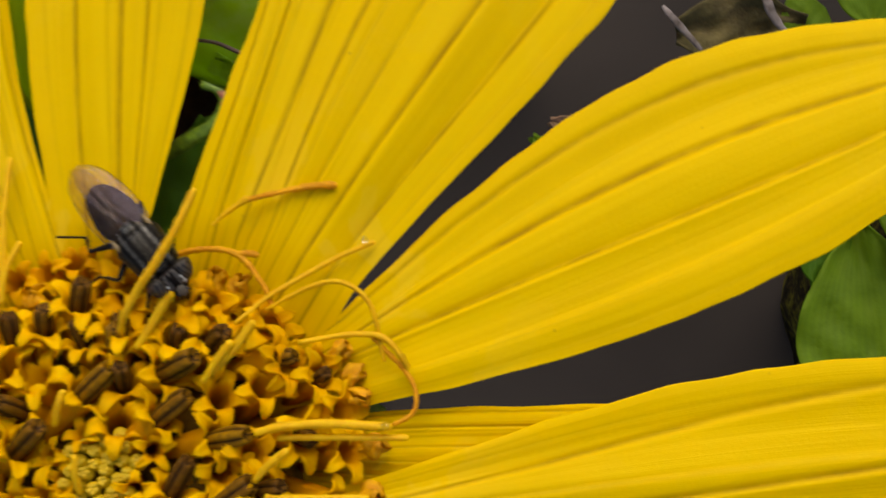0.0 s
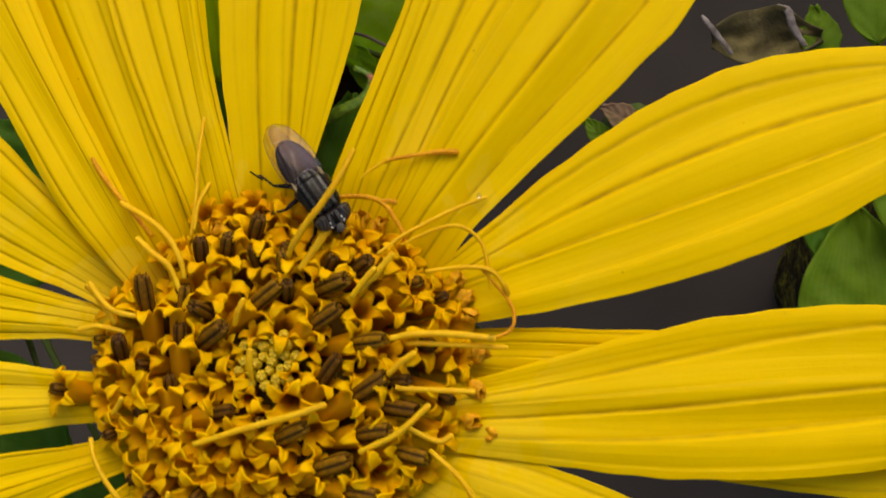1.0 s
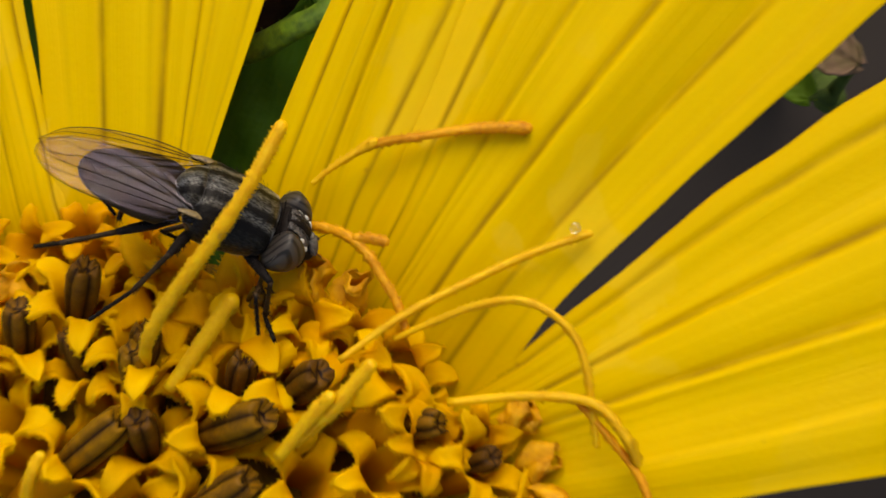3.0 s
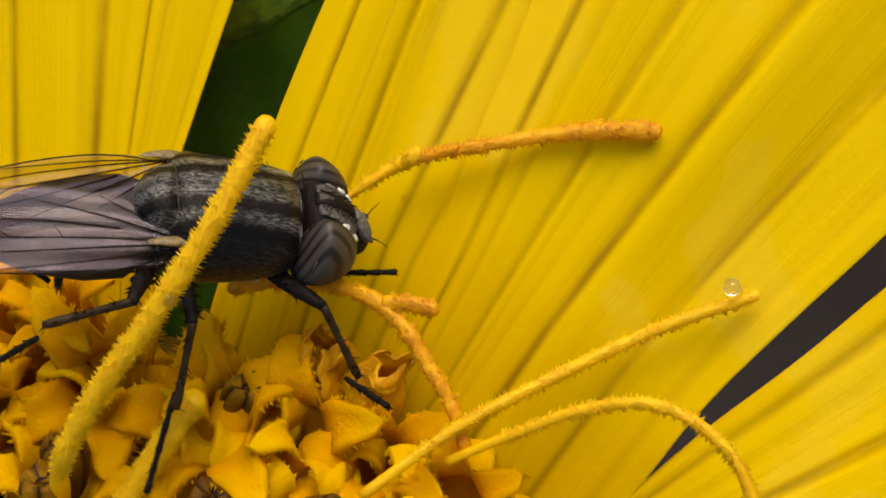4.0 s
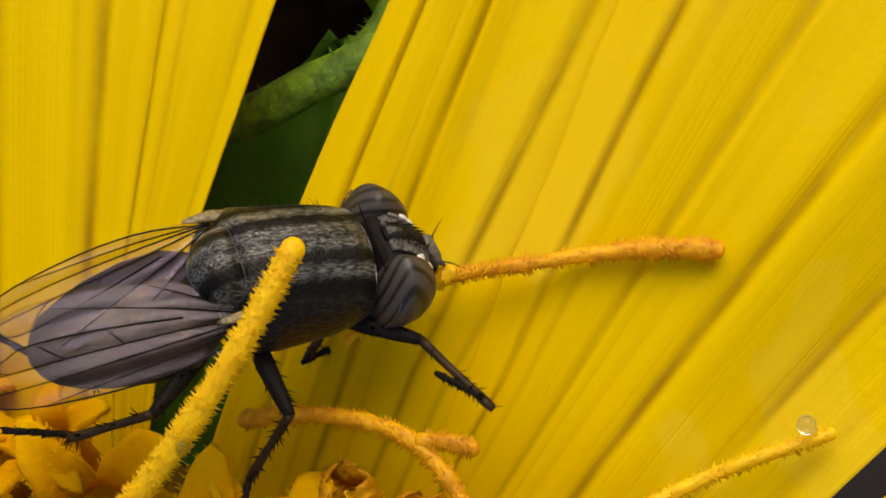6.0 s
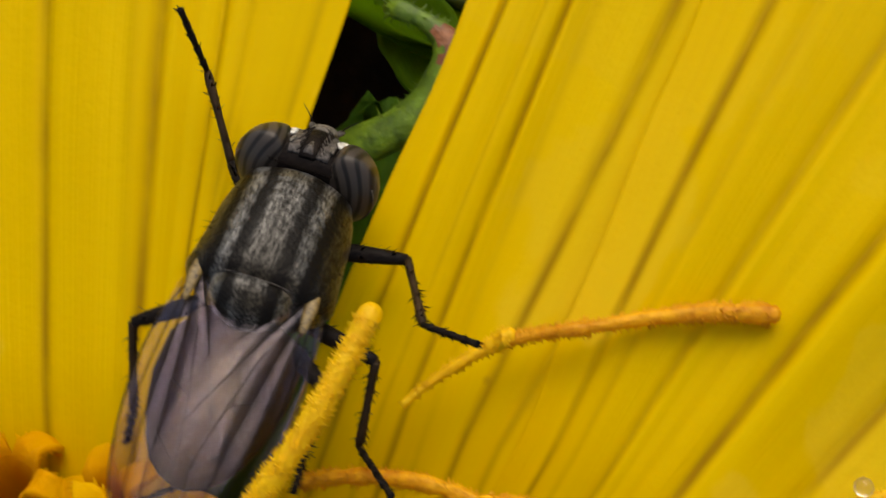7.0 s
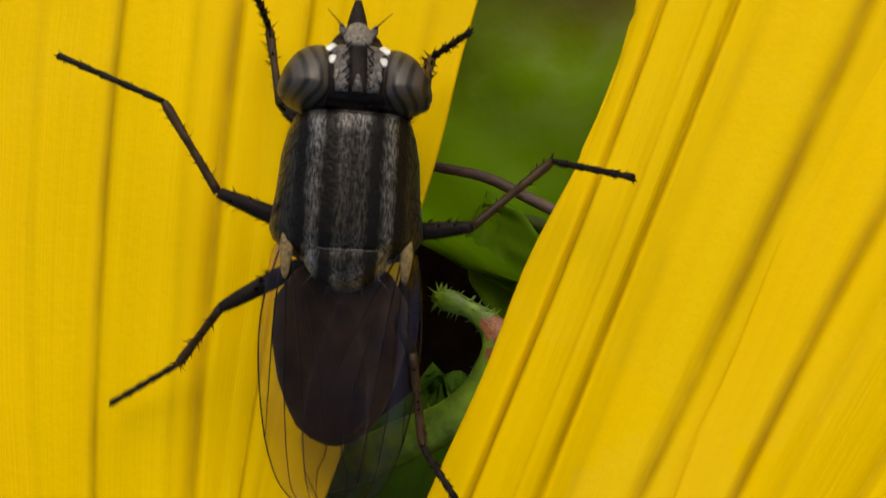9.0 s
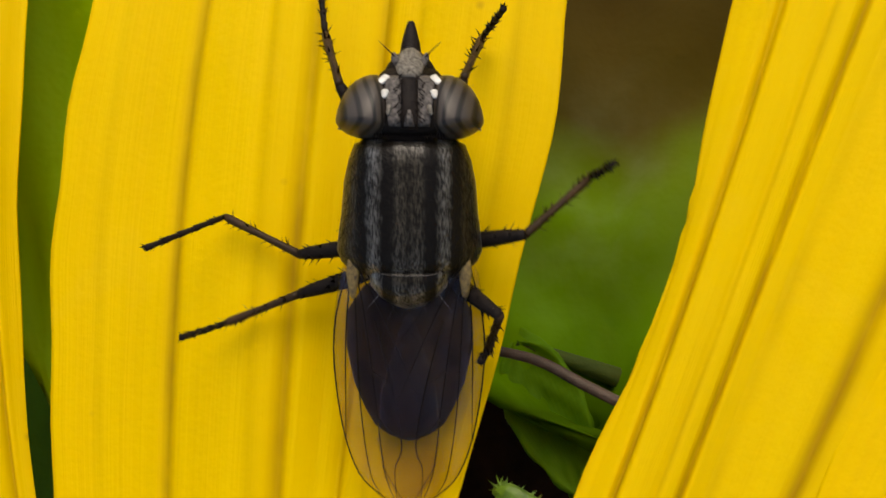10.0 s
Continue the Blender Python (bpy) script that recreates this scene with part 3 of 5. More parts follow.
def corolla_mesh(seed, material):
    """A tubular floret: narrow throat, five thick lobes that curl back, with a ragged downy rim. Mouth at the origin, tube along -z."""
    rng = random.Random(seed)
    bm = bmesh.new()
    lobes, per = 5, 6
    n = lobes * per
    mark = bm.verts.layers.float.new("vein")
    rings = []
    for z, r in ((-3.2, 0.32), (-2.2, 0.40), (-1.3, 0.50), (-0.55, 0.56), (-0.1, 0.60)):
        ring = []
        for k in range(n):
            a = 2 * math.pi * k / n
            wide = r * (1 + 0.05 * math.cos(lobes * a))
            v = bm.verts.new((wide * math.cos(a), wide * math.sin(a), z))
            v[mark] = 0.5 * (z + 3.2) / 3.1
            ring.append(v)
        rings.append(ring)
    for a, b in zip(rings, rings[1:]):
        for s in range(n):
            bm.faces.new((a[s], a[(s + 1) % n], b[(s + 1) % n], b[s]))
    rim = rings[-1]
    down = []
    for k in range(lobes):
        curl, long = rng.uniform(0.5, 1.9), rng.uniform(0.8, 1.15)
        twist = rng.uniform(-0.15, 0.15)
        mid = 2 * math.pi * (k + 0.5) / lobes
        rows = [[rim[(k * per + q) % n] for q in range(per + 1)]]
        radial, tangent = Vector((math.cos(mid), math.sin(mid), 0)), Vector((-math.sin(mid), math.cos(mid), 0))
        for step in range(1, 8):
            v = step / 7
            half = float(np.interp(v, (0, 0.2, 0.5, 0.75, 0.9, 1), (0.37, 0.31, 0.27, 0.22, 0.13, 0.03)))
            out = 0.57 + long * (0.95 * v - 0.18 * v * v * curl)
            up = long * (0.42 * v - 0.50 * curl * v * v)
            row = []
            for q in range(per + 1):
                s = -1 + 2 * q / per
                p = radial * out + tangent * (s * half + twist * v) + Vector((0, 0, up + 0.13 * s * s * (1 - v)))
                p += 0.06 * Vector((noise.noise(p * 3 + Vector((seed, 0, 0))), noise.noise(p * 3 + Vector((0, seed, 0))), noise.noise(p * 3)))
                tip = bm.verts.new(p)
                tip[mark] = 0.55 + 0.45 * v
                row.append(tip)
                for _ in range(5 if q in (0, per) or step == 7 else 0):
                    down.append((p, radial * (0.4 + v) + tangent * (s * 1.2) + Vector((0, 0, 0.3))))
            rows.append(row)
        for a, b in zip(rows, rows[1:]):
            for q in range(per):
                bm.faces.new((a[q], a[q + 1], b[q + 1], b[q]))
    bmesh.ops.recalc_face_normals(bm, faces=bm.faces)
    bm.normal_update()
    skin, edge = bm.faces[:], [g for g in bm.edges if len(g.link_faces) == 1]
    low = {v: bm.verts.new(v.co - v.normal * 0.11) for v in bm.verts[:]}
    for v, under in low.items():
        under[mark] = v[mark]
    for f in skin:
        bm.faces.new([low[v] for v in reversed(f.verts)])
    for g in edge:
        a, b = g.verts
        bm.faces.new((a, b, low[b], low[a]))
    built = len(bm.verts)
    for p, d in down:
        d = (d + Vector((rng.uniform(-0.4, 0.4), rng.uniform(-0.4, 0.4), rng.uniform(-0.3, 0.4)))).normalized()
        off = Vector((rng.uniform(-1, 1), rng.uniform(-1, 1), rng.uniform(-1, 1))) * 0.06
        spike(bm, p + off * 0.7 - d * 0.03, p + off * 0.7 + d * rng.uniform(0.03, 0.075), 0.018)
    bm.verts.ensure_lookup_table()
    for v in bm.verts[built:]:
        v[mark] = 1.0
    return mesh_of("floret", bm, material)


def anther_mesh(seed, long):
    """A dark, ribbed anther tube along z, frayed at its top."""
    rng = random.Random(seed)
    bm = bmesh.new()
    n, rings = 30, []
    mark = bm.verts.layers.float.new("vein")
    wide = 1.0 if long < 1.0 else 1.15 if long < 1.5 else 1.32
    for z, r in ((-0.6, 0.20), (0.0, 0.26), (0.35 * long, 0.30), (0.75 * long, 0.31), (0.93 * long, 0.27), (long, 0.22), (0.9 * long, 0.10)):
        ring = []
        for s in range(n):
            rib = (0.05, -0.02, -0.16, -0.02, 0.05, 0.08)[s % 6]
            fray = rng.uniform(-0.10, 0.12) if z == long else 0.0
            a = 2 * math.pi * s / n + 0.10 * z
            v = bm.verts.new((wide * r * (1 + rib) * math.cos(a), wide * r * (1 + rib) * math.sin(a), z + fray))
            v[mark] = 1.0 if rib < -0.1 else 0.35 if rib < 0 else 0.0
            ring.append(v)
        rings.append(ring)
    for a, b in zip(rings, rings[1:]):
        for s in range(n):
            bm.faces.new((a[s], a[(s + 1) % n], b[(s + 1) % n], b[s]))
    bm.faces.new(rings[0][::-1])
    bm.faces.new(rings[-1])
    me = mesh_of("anther_tube", bm, ANTHER)
    return me


def crumple_mesh(seed):
    """A withered floret: a crumpled, folded rag with a downy rim."""
    rng = random.Random(seed)
    bm = bmesh.new()
    grid = []
    for i in range(16):
        u = i / 15
        row = []
        for j in range(19):
            a = 2 * math.pi * j / 20
            r = (0.30 + 0.55 * math.sin(math.pi * min(1.0, u * 0.8 + 0.05))) * (1 + 0.35 * math.sin(3 * a + 5 * u + seed))
            p = Vector((r * math.cos(a), r * math.sin(a) * 0.75, -0.9 + 2.0 * u))
            p += 0.24 * Vector((noise.noise(p * 1.6 + Vector((seed, 0, 0))), noise.noise(p * 1.6 + Vector((0, seed, 0))), noise.noise(p * 1.6 + Vector((0, 0, seed)))))
            row.append(p)
        grid.append(row)
    sheet(bm, grid, 0.10)
    for k in range(900):
        i, j = rng.randrange(3, 15), rng.randrange(18)
        p = grid[i][j].lerp(grid[i + 1][j + 1], rng.random())
        d = Vector((p.x + rng.uniform(-0.5, 0.5), p.y + rng.uniform(-0.5, 0.5), rng.uniform(-0.2, 0.8))).normalized()
        spike(bm, p - d * 0.04, p + d * rng.uniform(0.06, 0.13), 0.025)
    return mesh_of("withered_floret", bm, WITHERED)


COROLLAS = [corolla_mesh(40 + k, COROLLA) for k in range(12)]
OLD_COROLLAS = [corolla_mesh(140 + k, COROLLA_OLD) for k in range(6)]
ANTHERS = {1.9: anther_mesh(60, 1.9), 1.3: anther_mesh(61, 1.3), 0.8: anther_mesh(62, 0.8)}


def floret(x, y, z, lean_x, lean_y, size, turn, anther=0.0, old=False):
    """A floret with its mouth at (x, y, z), leaning towards (lean_x, lean_y)."""
    axis = Vector((lean_x, lean_y, 1)).normalized()
    m = Matrix.Translation(Vector((x, y, z)) * MM) @ axis.to_track_quat("Z", "Y").to_matrix().to_4x4() @ pose(0, 0, 0, 0, 0, turn) @ Matrix.Diagonal((size, size, size, 1))
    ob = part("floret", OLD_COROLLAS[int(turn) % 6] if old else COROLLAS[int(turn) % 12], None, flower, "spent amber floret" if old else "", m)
    if anther:
        part("anther_tube", ANTHERS[anther], None, ob, "dark brown anther tube", pose(0, 0, -0.25 * MM, 0, 0, turn))
    return ob


# Florets whose anther tube stands out: mouth and tip (x, y).
TUBES = (
    (-4.1, 6.2, -4.0, 7.5), (-7.4, 3.3, -7.5, 5.4), (-5.2, 3.3, -4.9, 4.8), (-5.3, 1.2, -5.2, 2.6), (-9.0, 0.6, -8.9, 1.7), (-3.8, 1.2, -2.1, 2.2), (-5.9, -1.4, -5.9, -0.4),
    (-0.7, 3.4, 1.4, 4.9), (0.8, 5.5, 1.1, 6.5), (2.8, 2.1, 5.2, 3.6), (3.2, 4.2, 5.1, 4.8), (5.3, 5.4, 6.3, 5.9), (8.4, 4.5, 9.3, 4.6), (3.3, -1.1, 4.5, 0.4),
)
TUBES_TOO = (
    (5.3, 1.0, 7.3, 1.2), (5.3, -2.0, 7.6, -0.6), (7.4, -1.3, 8.6, -1.2), (7.0, -2.7, 9.4, -3.0), (10.3, -2.2, 11.0, -2.5), (5.6, -4.3, 7.6, -4.0), (3.0, -6.3, 6.1, -5.3),
    (7.6, -5.3, 9.8, -5.8), (4.7, -7.6, 7.2, -7.9), (1.0, -8.9, 3.1, -8.9), (-3.1, -3.0, -1.6, -2.7), (0.8, -4.5, 2.7, -3.7), (9.2, 0.9, 10.0, 0.7), (-2.6, 6.6, -2.2, 7.6), (-0.9, 7.6, -0.3, 8.7), (1.0, 6.3, 1.3, 7.1),
)


def dome(r):
    """Height of the florets' mouths over the petals' plane."""
    return 3.1 - 0.009 * r * r


def build_disc():
    rng = random.Random(5)
    placed = []
    for x, y, tx, ty in TUBES + TUBES_TOO:
        r = math.hypot(x, y)
        size = rng.uniform(1.15, 1.35)
        go = Vector((tx - x, ty - y))
        long = 1.9 if go.length > 1.75 else 1.3 if go.length > 1.0 else 0.8
        steep = min(go.length / size, long * 0.93) / long
        lean = go.normalized() * steep / math.sqrt(1 - steep * steep)
        floret(x, y, dome(r), lean.x, lean.y, size, rng.uniform(0, 360), long)
        placed.append((x, y))
    # A leaning, half-withered row on the rim.
    for k in range(30):
        a = 2 * math.pi * k / 30 + rng.uniform(-0.05, 0.05)
        x, y = (11.2 if math.cos(a) > 0 else 10.4) * math.cos(a), (8.1 if math.sin(a) > 0 else 10.6) * math.sin(a)
        if any(math.hypot(x - p, y - q) < 1.2 for p, q in placed):
            continue
        placed.append((x, y))
        lean = Vector((x, y)).normalized() * rng.uniform(0.8, 1.5) + Vector((rng.uniform(-0.3, 0.3), rng.uniform(-0.3, 0.3)))
        floret(x, y, rng.uniform(1.7, 2.2), lean.x, lean.y, rng.uniform(1.0, 1.25), rng.uniform(0, 360), rng.choice((0.0, 0.0, 0.0, 0.8)))
    floret(-12.6, -1.5, 2.6, -0.8, 0.1, 1.25, 20, 0.8)
    for k in range(4, 260):
        r = 0.78 * math.sqrt(k)
        a = k * 2.399963
        wide, tall = 1.2 if math.cos(a) > 0 else 1.14, 0.9 if math.sin(a) > 0 else 1.15
        x, y = wide * r * math.cos(a) + rng.uniform(-0.2, 0.2), tall * r * math.sin(a) + rng.uniform(-0.2, 0.2)
        apart = 1.1 if r < 2.6 else 1.3 if r < 5.0 else 1.45
        if r > 9.3 or any(math.hypot(x - p, y - q) < apart for p, q in placed):
            continue
        placed.append((x, y))
        spread = 0.12 + 0.11 * r
        lean = Vector((x, y)).normalized() * spread + Vector((rng.uniform(-0.2, 0.2), rng.uniform(-0.2, 0.2)))
        small = 0.75 if r < 2.4 else rng.uniform(1.1, 1.4)
        floret(x, y, dome(r) + rng.uniform(-0.4, 0.2), lean.x, lean.y, small, rng.uniform(0, 360), rng.choice((0.0, 0.0, 0.0, 0.8, 1.3)) if r > 3 else 0.0)


build_disc()


def withered_row():
    """Spent florets, slumped over the rim of the disc."""
    rng = random.Random(31)
    meshes = [crumple_mesh(70 + k) for k in range(5)]
    for k, (x, y, z, size) in enumerate((
        (4.9, 7.0, 2.2, 1.25), (3.4, 7.3, 2.3, 1.35), (1.5, 7.9, 2.2, 1.25), (6.4, 7.9, 1.7, 0.6), (5.3, 8.2, 1.6, 0.65),
        (-0.3, 8.3, 1.8, 1.0), (6.5, 6.7, 2.1, 1.0), (7.8, 6.0, 2.2, 0.9), (8.8, 4.0, 2.5, 0.9), (9.8, 4.2, 2.0, 0.8), (11.4, 3.6, 1.6, 0.55), (10.9, 4.7, 1.6, 0.5), (11.6, 2.6, 1.7, 0.55),
        (12.0, -1.8, 1.7, 0.6), (11.7, -3.5, 1.7, 0.6), (12.9, -4.2, 1.5, 0.5), (12.2, 0.3, 1.6, 0.6), (-9.8, 3.4, 1.9, 0.8), (-1.3, 9.6, 1.9, 0.85), (-2.7, 9.1, 1.9, 0.85), (0.4, 9.2, 2.0, 0.8), (-4.2, 8.9, 1.8, 0.8), (-6.5, 6.6, 1.9, 0.8), (-3.0, 7.9, 1.9, 0.7))):
        a = math.degrees(math.atan2(y, x))
        m = at_mm(x, y, z) @ pose(0, 0, 0, rng.uniform(-30, 30), rng.uniform(40, 80), a) @ pose(0, 0, 0, 0, 0, rng.uniform(0, 360)) @ Matrix.Diagonal((size, size, size, 1))
        if size < 0.72:
            part("withered_floret", meshes[k % 5], None, flower, m=m)
        else:
            out = Vector((x, y)).normalized() * rng.uniform(0.1, 0.5)
            floret(x, y, z, out.x + rng.uniform(-0.3, 0.3), out.y + rng.uniform(-0.3, 0.3), size * 1.1, rng.uniform(0, 360), old=True)


withered_row()


def bud_cluster():
    rng = random.Random(9)
    meshes = []
    for k in range(3):
        bm = bmesh.new()
        ball(bm, (0, 0, 0), 0.37, 0.37, 0.42, 10, 7)
        for s in range(5):
            a = 2 * math.pi * s / 5
            ball(bm, (0.17 * math.cos(a), 0.17 * math.sin(a), 0.30), 0.15, 0.15, 0.17, 6, 5)
        meshes.append(mesh_of("bud", bm, BUD))
    for k in range(26):
        r, a = 0.36 * math.sqrt(k + 0.3), k * 2.399963
        x, y = r * math.cos(a), r * math.sin(a)
        size = rng.uniform(0.85, 1.15)
        part("bud", meshes[k % 3], None, flower, m=at_mm(x, y, 2.75 + 0.05 * rng.random() - 0.03 * r, -12 * y, 12 * x, 70 * k) @ Matrix.Diagonal((size, size, size, 1)))


bud_cluster()


def style(points, r=0.15, material=None, hairs=90, seed=0, r_tip=None):
    """A downy style along the points, club-shaped at its end."""
    rng = random.Random(seed)
    line = smooth_line(points, 7)
    n = len(line)
    r_tip = r_tip or r * 0.98
    radii = radii_along(n, (0, r * 0.9), (0.5, r), (0.9, r_tip), (1, r_tip))
    radii = [q * (1 + (0.34 if material else 0.18) * noise.noise(Vector((k * 0.55, seed * 5.3, 1.0)))) for k, q in enumerate(radii)]
    bm = bmesh.new()
    end = (line[-1] - line[-2]).normalized() * r_tip
    tube(bm, line + [line[-1] + end * q for q in (0.3, 0.6, 0.8, 0.88)], radii + [r_tip * q for q in (0.92, 0.72, 0.42, 0.08)], 10)
    for k in range(int(hairs * 4.5)):
        at = rng.uniform(0.15, 0.99) * (n - 1)
        i = min(int(at), n - 2)
        p = line[i].lerp(line[i + 1], at - i)
        d = (line[i + 1] - line[i]).normalized()
        side = d.orthogonal().normalized()
        a = rng.uniform(0, 2 * math.pi)
        out = (math.cos(a) * side + math.sin(a) * d.cross(side)).normalized()
        rr = radii[i]
        spike(bm, p + out * rr * 0.85, p + out * (rr + rng.uniform(0.045, 0.095)) + d * 0.03, 0.02)
    return part("style", bm, material or STYLE, flower, "downy yellow style" if material is None else "withered orange style")


style([(1.2, 5.9, 3.2), (1.72, 6.6, 4.3), (2.6, 7.72, 4.95), (3.7, 8.95, 5.4), (4.74, 10.40, 5.6), (5.50, 11.85, 5.55)], 0.18, hairs=460, seed=1)
style([(5.35, 10.8, 2.15), (5.7, 11.1, 2.15), (6.3, 11.5, 2.15), (6.75, 11.75, 2.15), (7.05, 11.9, 2.2)], 0.08, None, 60, 2, r_tip=0.15)
style([(6.8, 11.75, 2.15), (7.3, 11.9, 2.2), (8.14, 12.0, 2.3), (9.4, 12.2, 2.2), (10.3, 12.27, 2.1), (11.1, 12.25, 2.05)], 0.11, STYLE_OLD, 160, 33, r_tip=0.16)
style([(8.1, 6.9, 2.6), (7.85, 7.65, 2.7), (7.46, 8.3, 2.8), (7.05, 8.92, 2.85), (6.4, 9.42, 2.8), (5.4, 9.66, 2.6), (4.4, 9.68, 2.4), (3.8, 9.6, 2.2)], 0.13, STYLE_OLD, 190, 3)
style([(6.7, 9.3, 2.85), (7.15, 9.3, 2.85), (7.55, 9.2, 2.8)], 0.13, STYLE_OLD, 40, 4)
style([(6.5, 6.1, 3.3), (7.85, 7.15, 2.95), (9.05, 7.86, 2.6), (11.1, 8.9, 2.15), (12.75, 9.5, 1.95)], 0.105, None, 220, 5)
style([(7.8, 6.7, 2.7), (8.9, 7.15, 2.95), (10.1, 7.58, 3.15), (11.3, 7.68, 3.3), (12.3, 7.1, 3.2), (12.8, 6.1, 3.0), (13.05, 4.1, 2.5)], 0.095, None, 200, 6)
style([(1.9, 5.3, 3.2), (2.75, 6.4, 3.35), (3.4, 7.3, 3.45), (3.65, 7.62, 3.45)], 0.22, None, 160, 7)
style([(5.4, 4.0, 3.4), (6.5, 4.9, 3.8), (7.5, 6.0, 4.0)], 0.20, None, 140, 8)
style([(9.3, 5.1, 3.0), (11.4, 5.3, 3.0), (13.0, 5.15, 3.0), (13.8, 4.35, 2.9), (14.1, 3.7, 2.6)], 0.125, None, 180, 9)
style([(7.3, 1.2, 3.6), (8.6, 1.4, 3.7), (10.7, 1.4, 3.8), (13.3, 1.1, 3.8)], 0.20, None, 220, 10)
style([(8.2, 0.9, 3.2), (9.1, 0.9, 3.3), (14.0, 0.6, 3.4)], 0.14, None, 160, 11)
style([(7.6, -1.6, 3.4), (8.2, -1.7, 3.4), (12.1, -1.9, 3.4)], 0.16, None, 160, 12)
style([(5.5, -5.3, 3.6), (7.7, -4.3, 4.0), (9.6, -2.7, 4.2)], 0.18, None, 160, 13)
style([(-4.2, -4.8, 3.8), (-1.0, -3.9, 4.3), (1.8, -3.2, 4.4), (3.6, -2.6, 4.3)], 0.19, None, 260, 14)
style([(-9.2, 2.3, 3.0), (-10.4, 4.1, 3.2), (-11.0, 4.6, 3.0)], 0.17, None, 110, 15)
style([(-4.9, 4.9, 3.5), (-5.1, 6.0, 3.8), (-5.9, 7.4, 3.8), (-7.2, 8.5, 3.6), (-8.9, 9.5, 3.2)], 0.17, None, 180, 16)
style([(-8.6, 1.8, 3.0), (-10.2, 2.2, 3.1), (-11.4, 2.0, 3.0)], 0.16, None, 60, 17)
style([(-5.2, 4.2, 3.4), (-5.8, 5.6, 3.6), (-6.8, 6.4, 3.6), (-7.8, 7.3, 3.4)], 0.18, None, 120, 18)
style([(-9.4, -3.0, 2.8), (-8.9, -2.5, 3.2), (-8.6, -2.1, 3.5)], 0.16, None, 50, 19)
style([(-10.6, -4.4, 3.0), (-10.3, -5.5, 3.3), (-9.6, -6.9, 3.2), (-8.4, -8.5, 3.0)], 0.16, None, 120, 20)
style([(-6.2, -9.4, 2.8), (-6.0, -8.6, 3.3), (-5.7, -7.6, 3.6)], 0.17, None, 60, 21)
style([(8.0, -3.8, 3.2), (10.0, -4.7, 3.3), (10.8, -4.4, 3.3)], 0.16, None, 90, 22)
style([(9.5, -5.2, 3.0), (11.3, -6.9, 2.9), (12.3, -8.6, 2.6)], 0.16, None, 110, 23)
style([(-4.8, 7.4, 2.6), (-4.5, 9.8, 2.6), (-4.4, 12.2, 2.6), (-4.1, 14.6, 2.5)], 0.13, None, 120, 24)
style([(-4.6, 7.8, 2.7), (-4.3, 9.4, 2.8), (-3.7, 10.6, 2.6)], 0.13, None, 60, 25)
style([(-7.1, 7.5, 2.7), (-8.7, 9.4, 2.8), (-10.1, 11.1, 2.8), (-10.9, 12.3, 2.7)], 0.14, STYLE_OLD, 110, 26)
style([(5.0, 3.6, 3.5), (5.9, 4.6, 3.9), (6.5, 5.2, 4.1)], 0.18, None, 80, 27)
style([(7.2, -0.9, 3.6), (8.0, -0.2, 4.0), (8.8, 0.3, 4.2)], 0.17, None, 70, 28)
style([(-7.7, 2.7, 3.5), (-9.0, 3.0, 3.7), (-9.9, 3.7, 3.6), (-10.7, 4.7, 3.3)], 0.17, None, 110, 29)
style([(13.3, 1.2, 2.6), (14.3, 1.8, 2.5), (14.2, 3.2, 2.5), (12.6, 5.2, 2.7)], 0.10, STYLE_OLD, 90, 30)
style([(-1.9, 2.1, 3.5), (-1.5, 2.9, 4.1), (-1.2, 3.5, 4.2)], 0.17, None, 60, 31)
style([(-0.9, -1.0, 3.2), (-0.9, -0.1, 3.9), (-0.8, 0.6, 4.1)], 0.17, None, 50, 32)


def drop(x, y, z, r):
    bm = bmesh.new()
    ball(bm, (0, 0, 0), r, r, r * 0.9, 16, 12)
    ob = new("water_drop", mesh_of("water_drop", bm, DEW))
    ob.matrix_basis = at_mm(x, y, z)
    tagged(ob, "tiny clear water drop clinging to a yellow style", "water drop", "water drops")


drop(12.4, 9.62, 2.2, 0.15)
drop(13.2, 1.15, 4.05, 0.2)
drop(3.98, 9.15, 5.5, 0.13)


def leaf_mesh(length, width, cup=0.12, seed=0, material=None, curl=0.08):
    """A leaf along +y from its stalk at the origin, cupped along its midrib, with side veins."""
    bm = bmesh.new()
    nu, nv = 26, 15
    grid = []
    for i in range(nu):
        u = i / (nu - 1)
        w = width * 0.5 * (math.sin(math.pi * u**0.75) ** 0.85) + 0.05
        row = []
        for j in range(nv):
            s = -1 + 2 * j / (nv - 1)
            z = cup * width * s * s * 0.6 - curl * length * u * u + 0.02 * width * math.cos(9 * (u * 3 - abs(s))) + 0.05 * width * noise.noise(Vector((s * 2, u * 4, seed)))
            row.append(Vector((s * w, u * length, z - 0.03 * width * math.exp(-((s / 0.12) ** 2)))))
        grid.append(row)
    sheet(bm, grid, 0.35)
    return mesh_of("leaf", bm, material or LEAF)


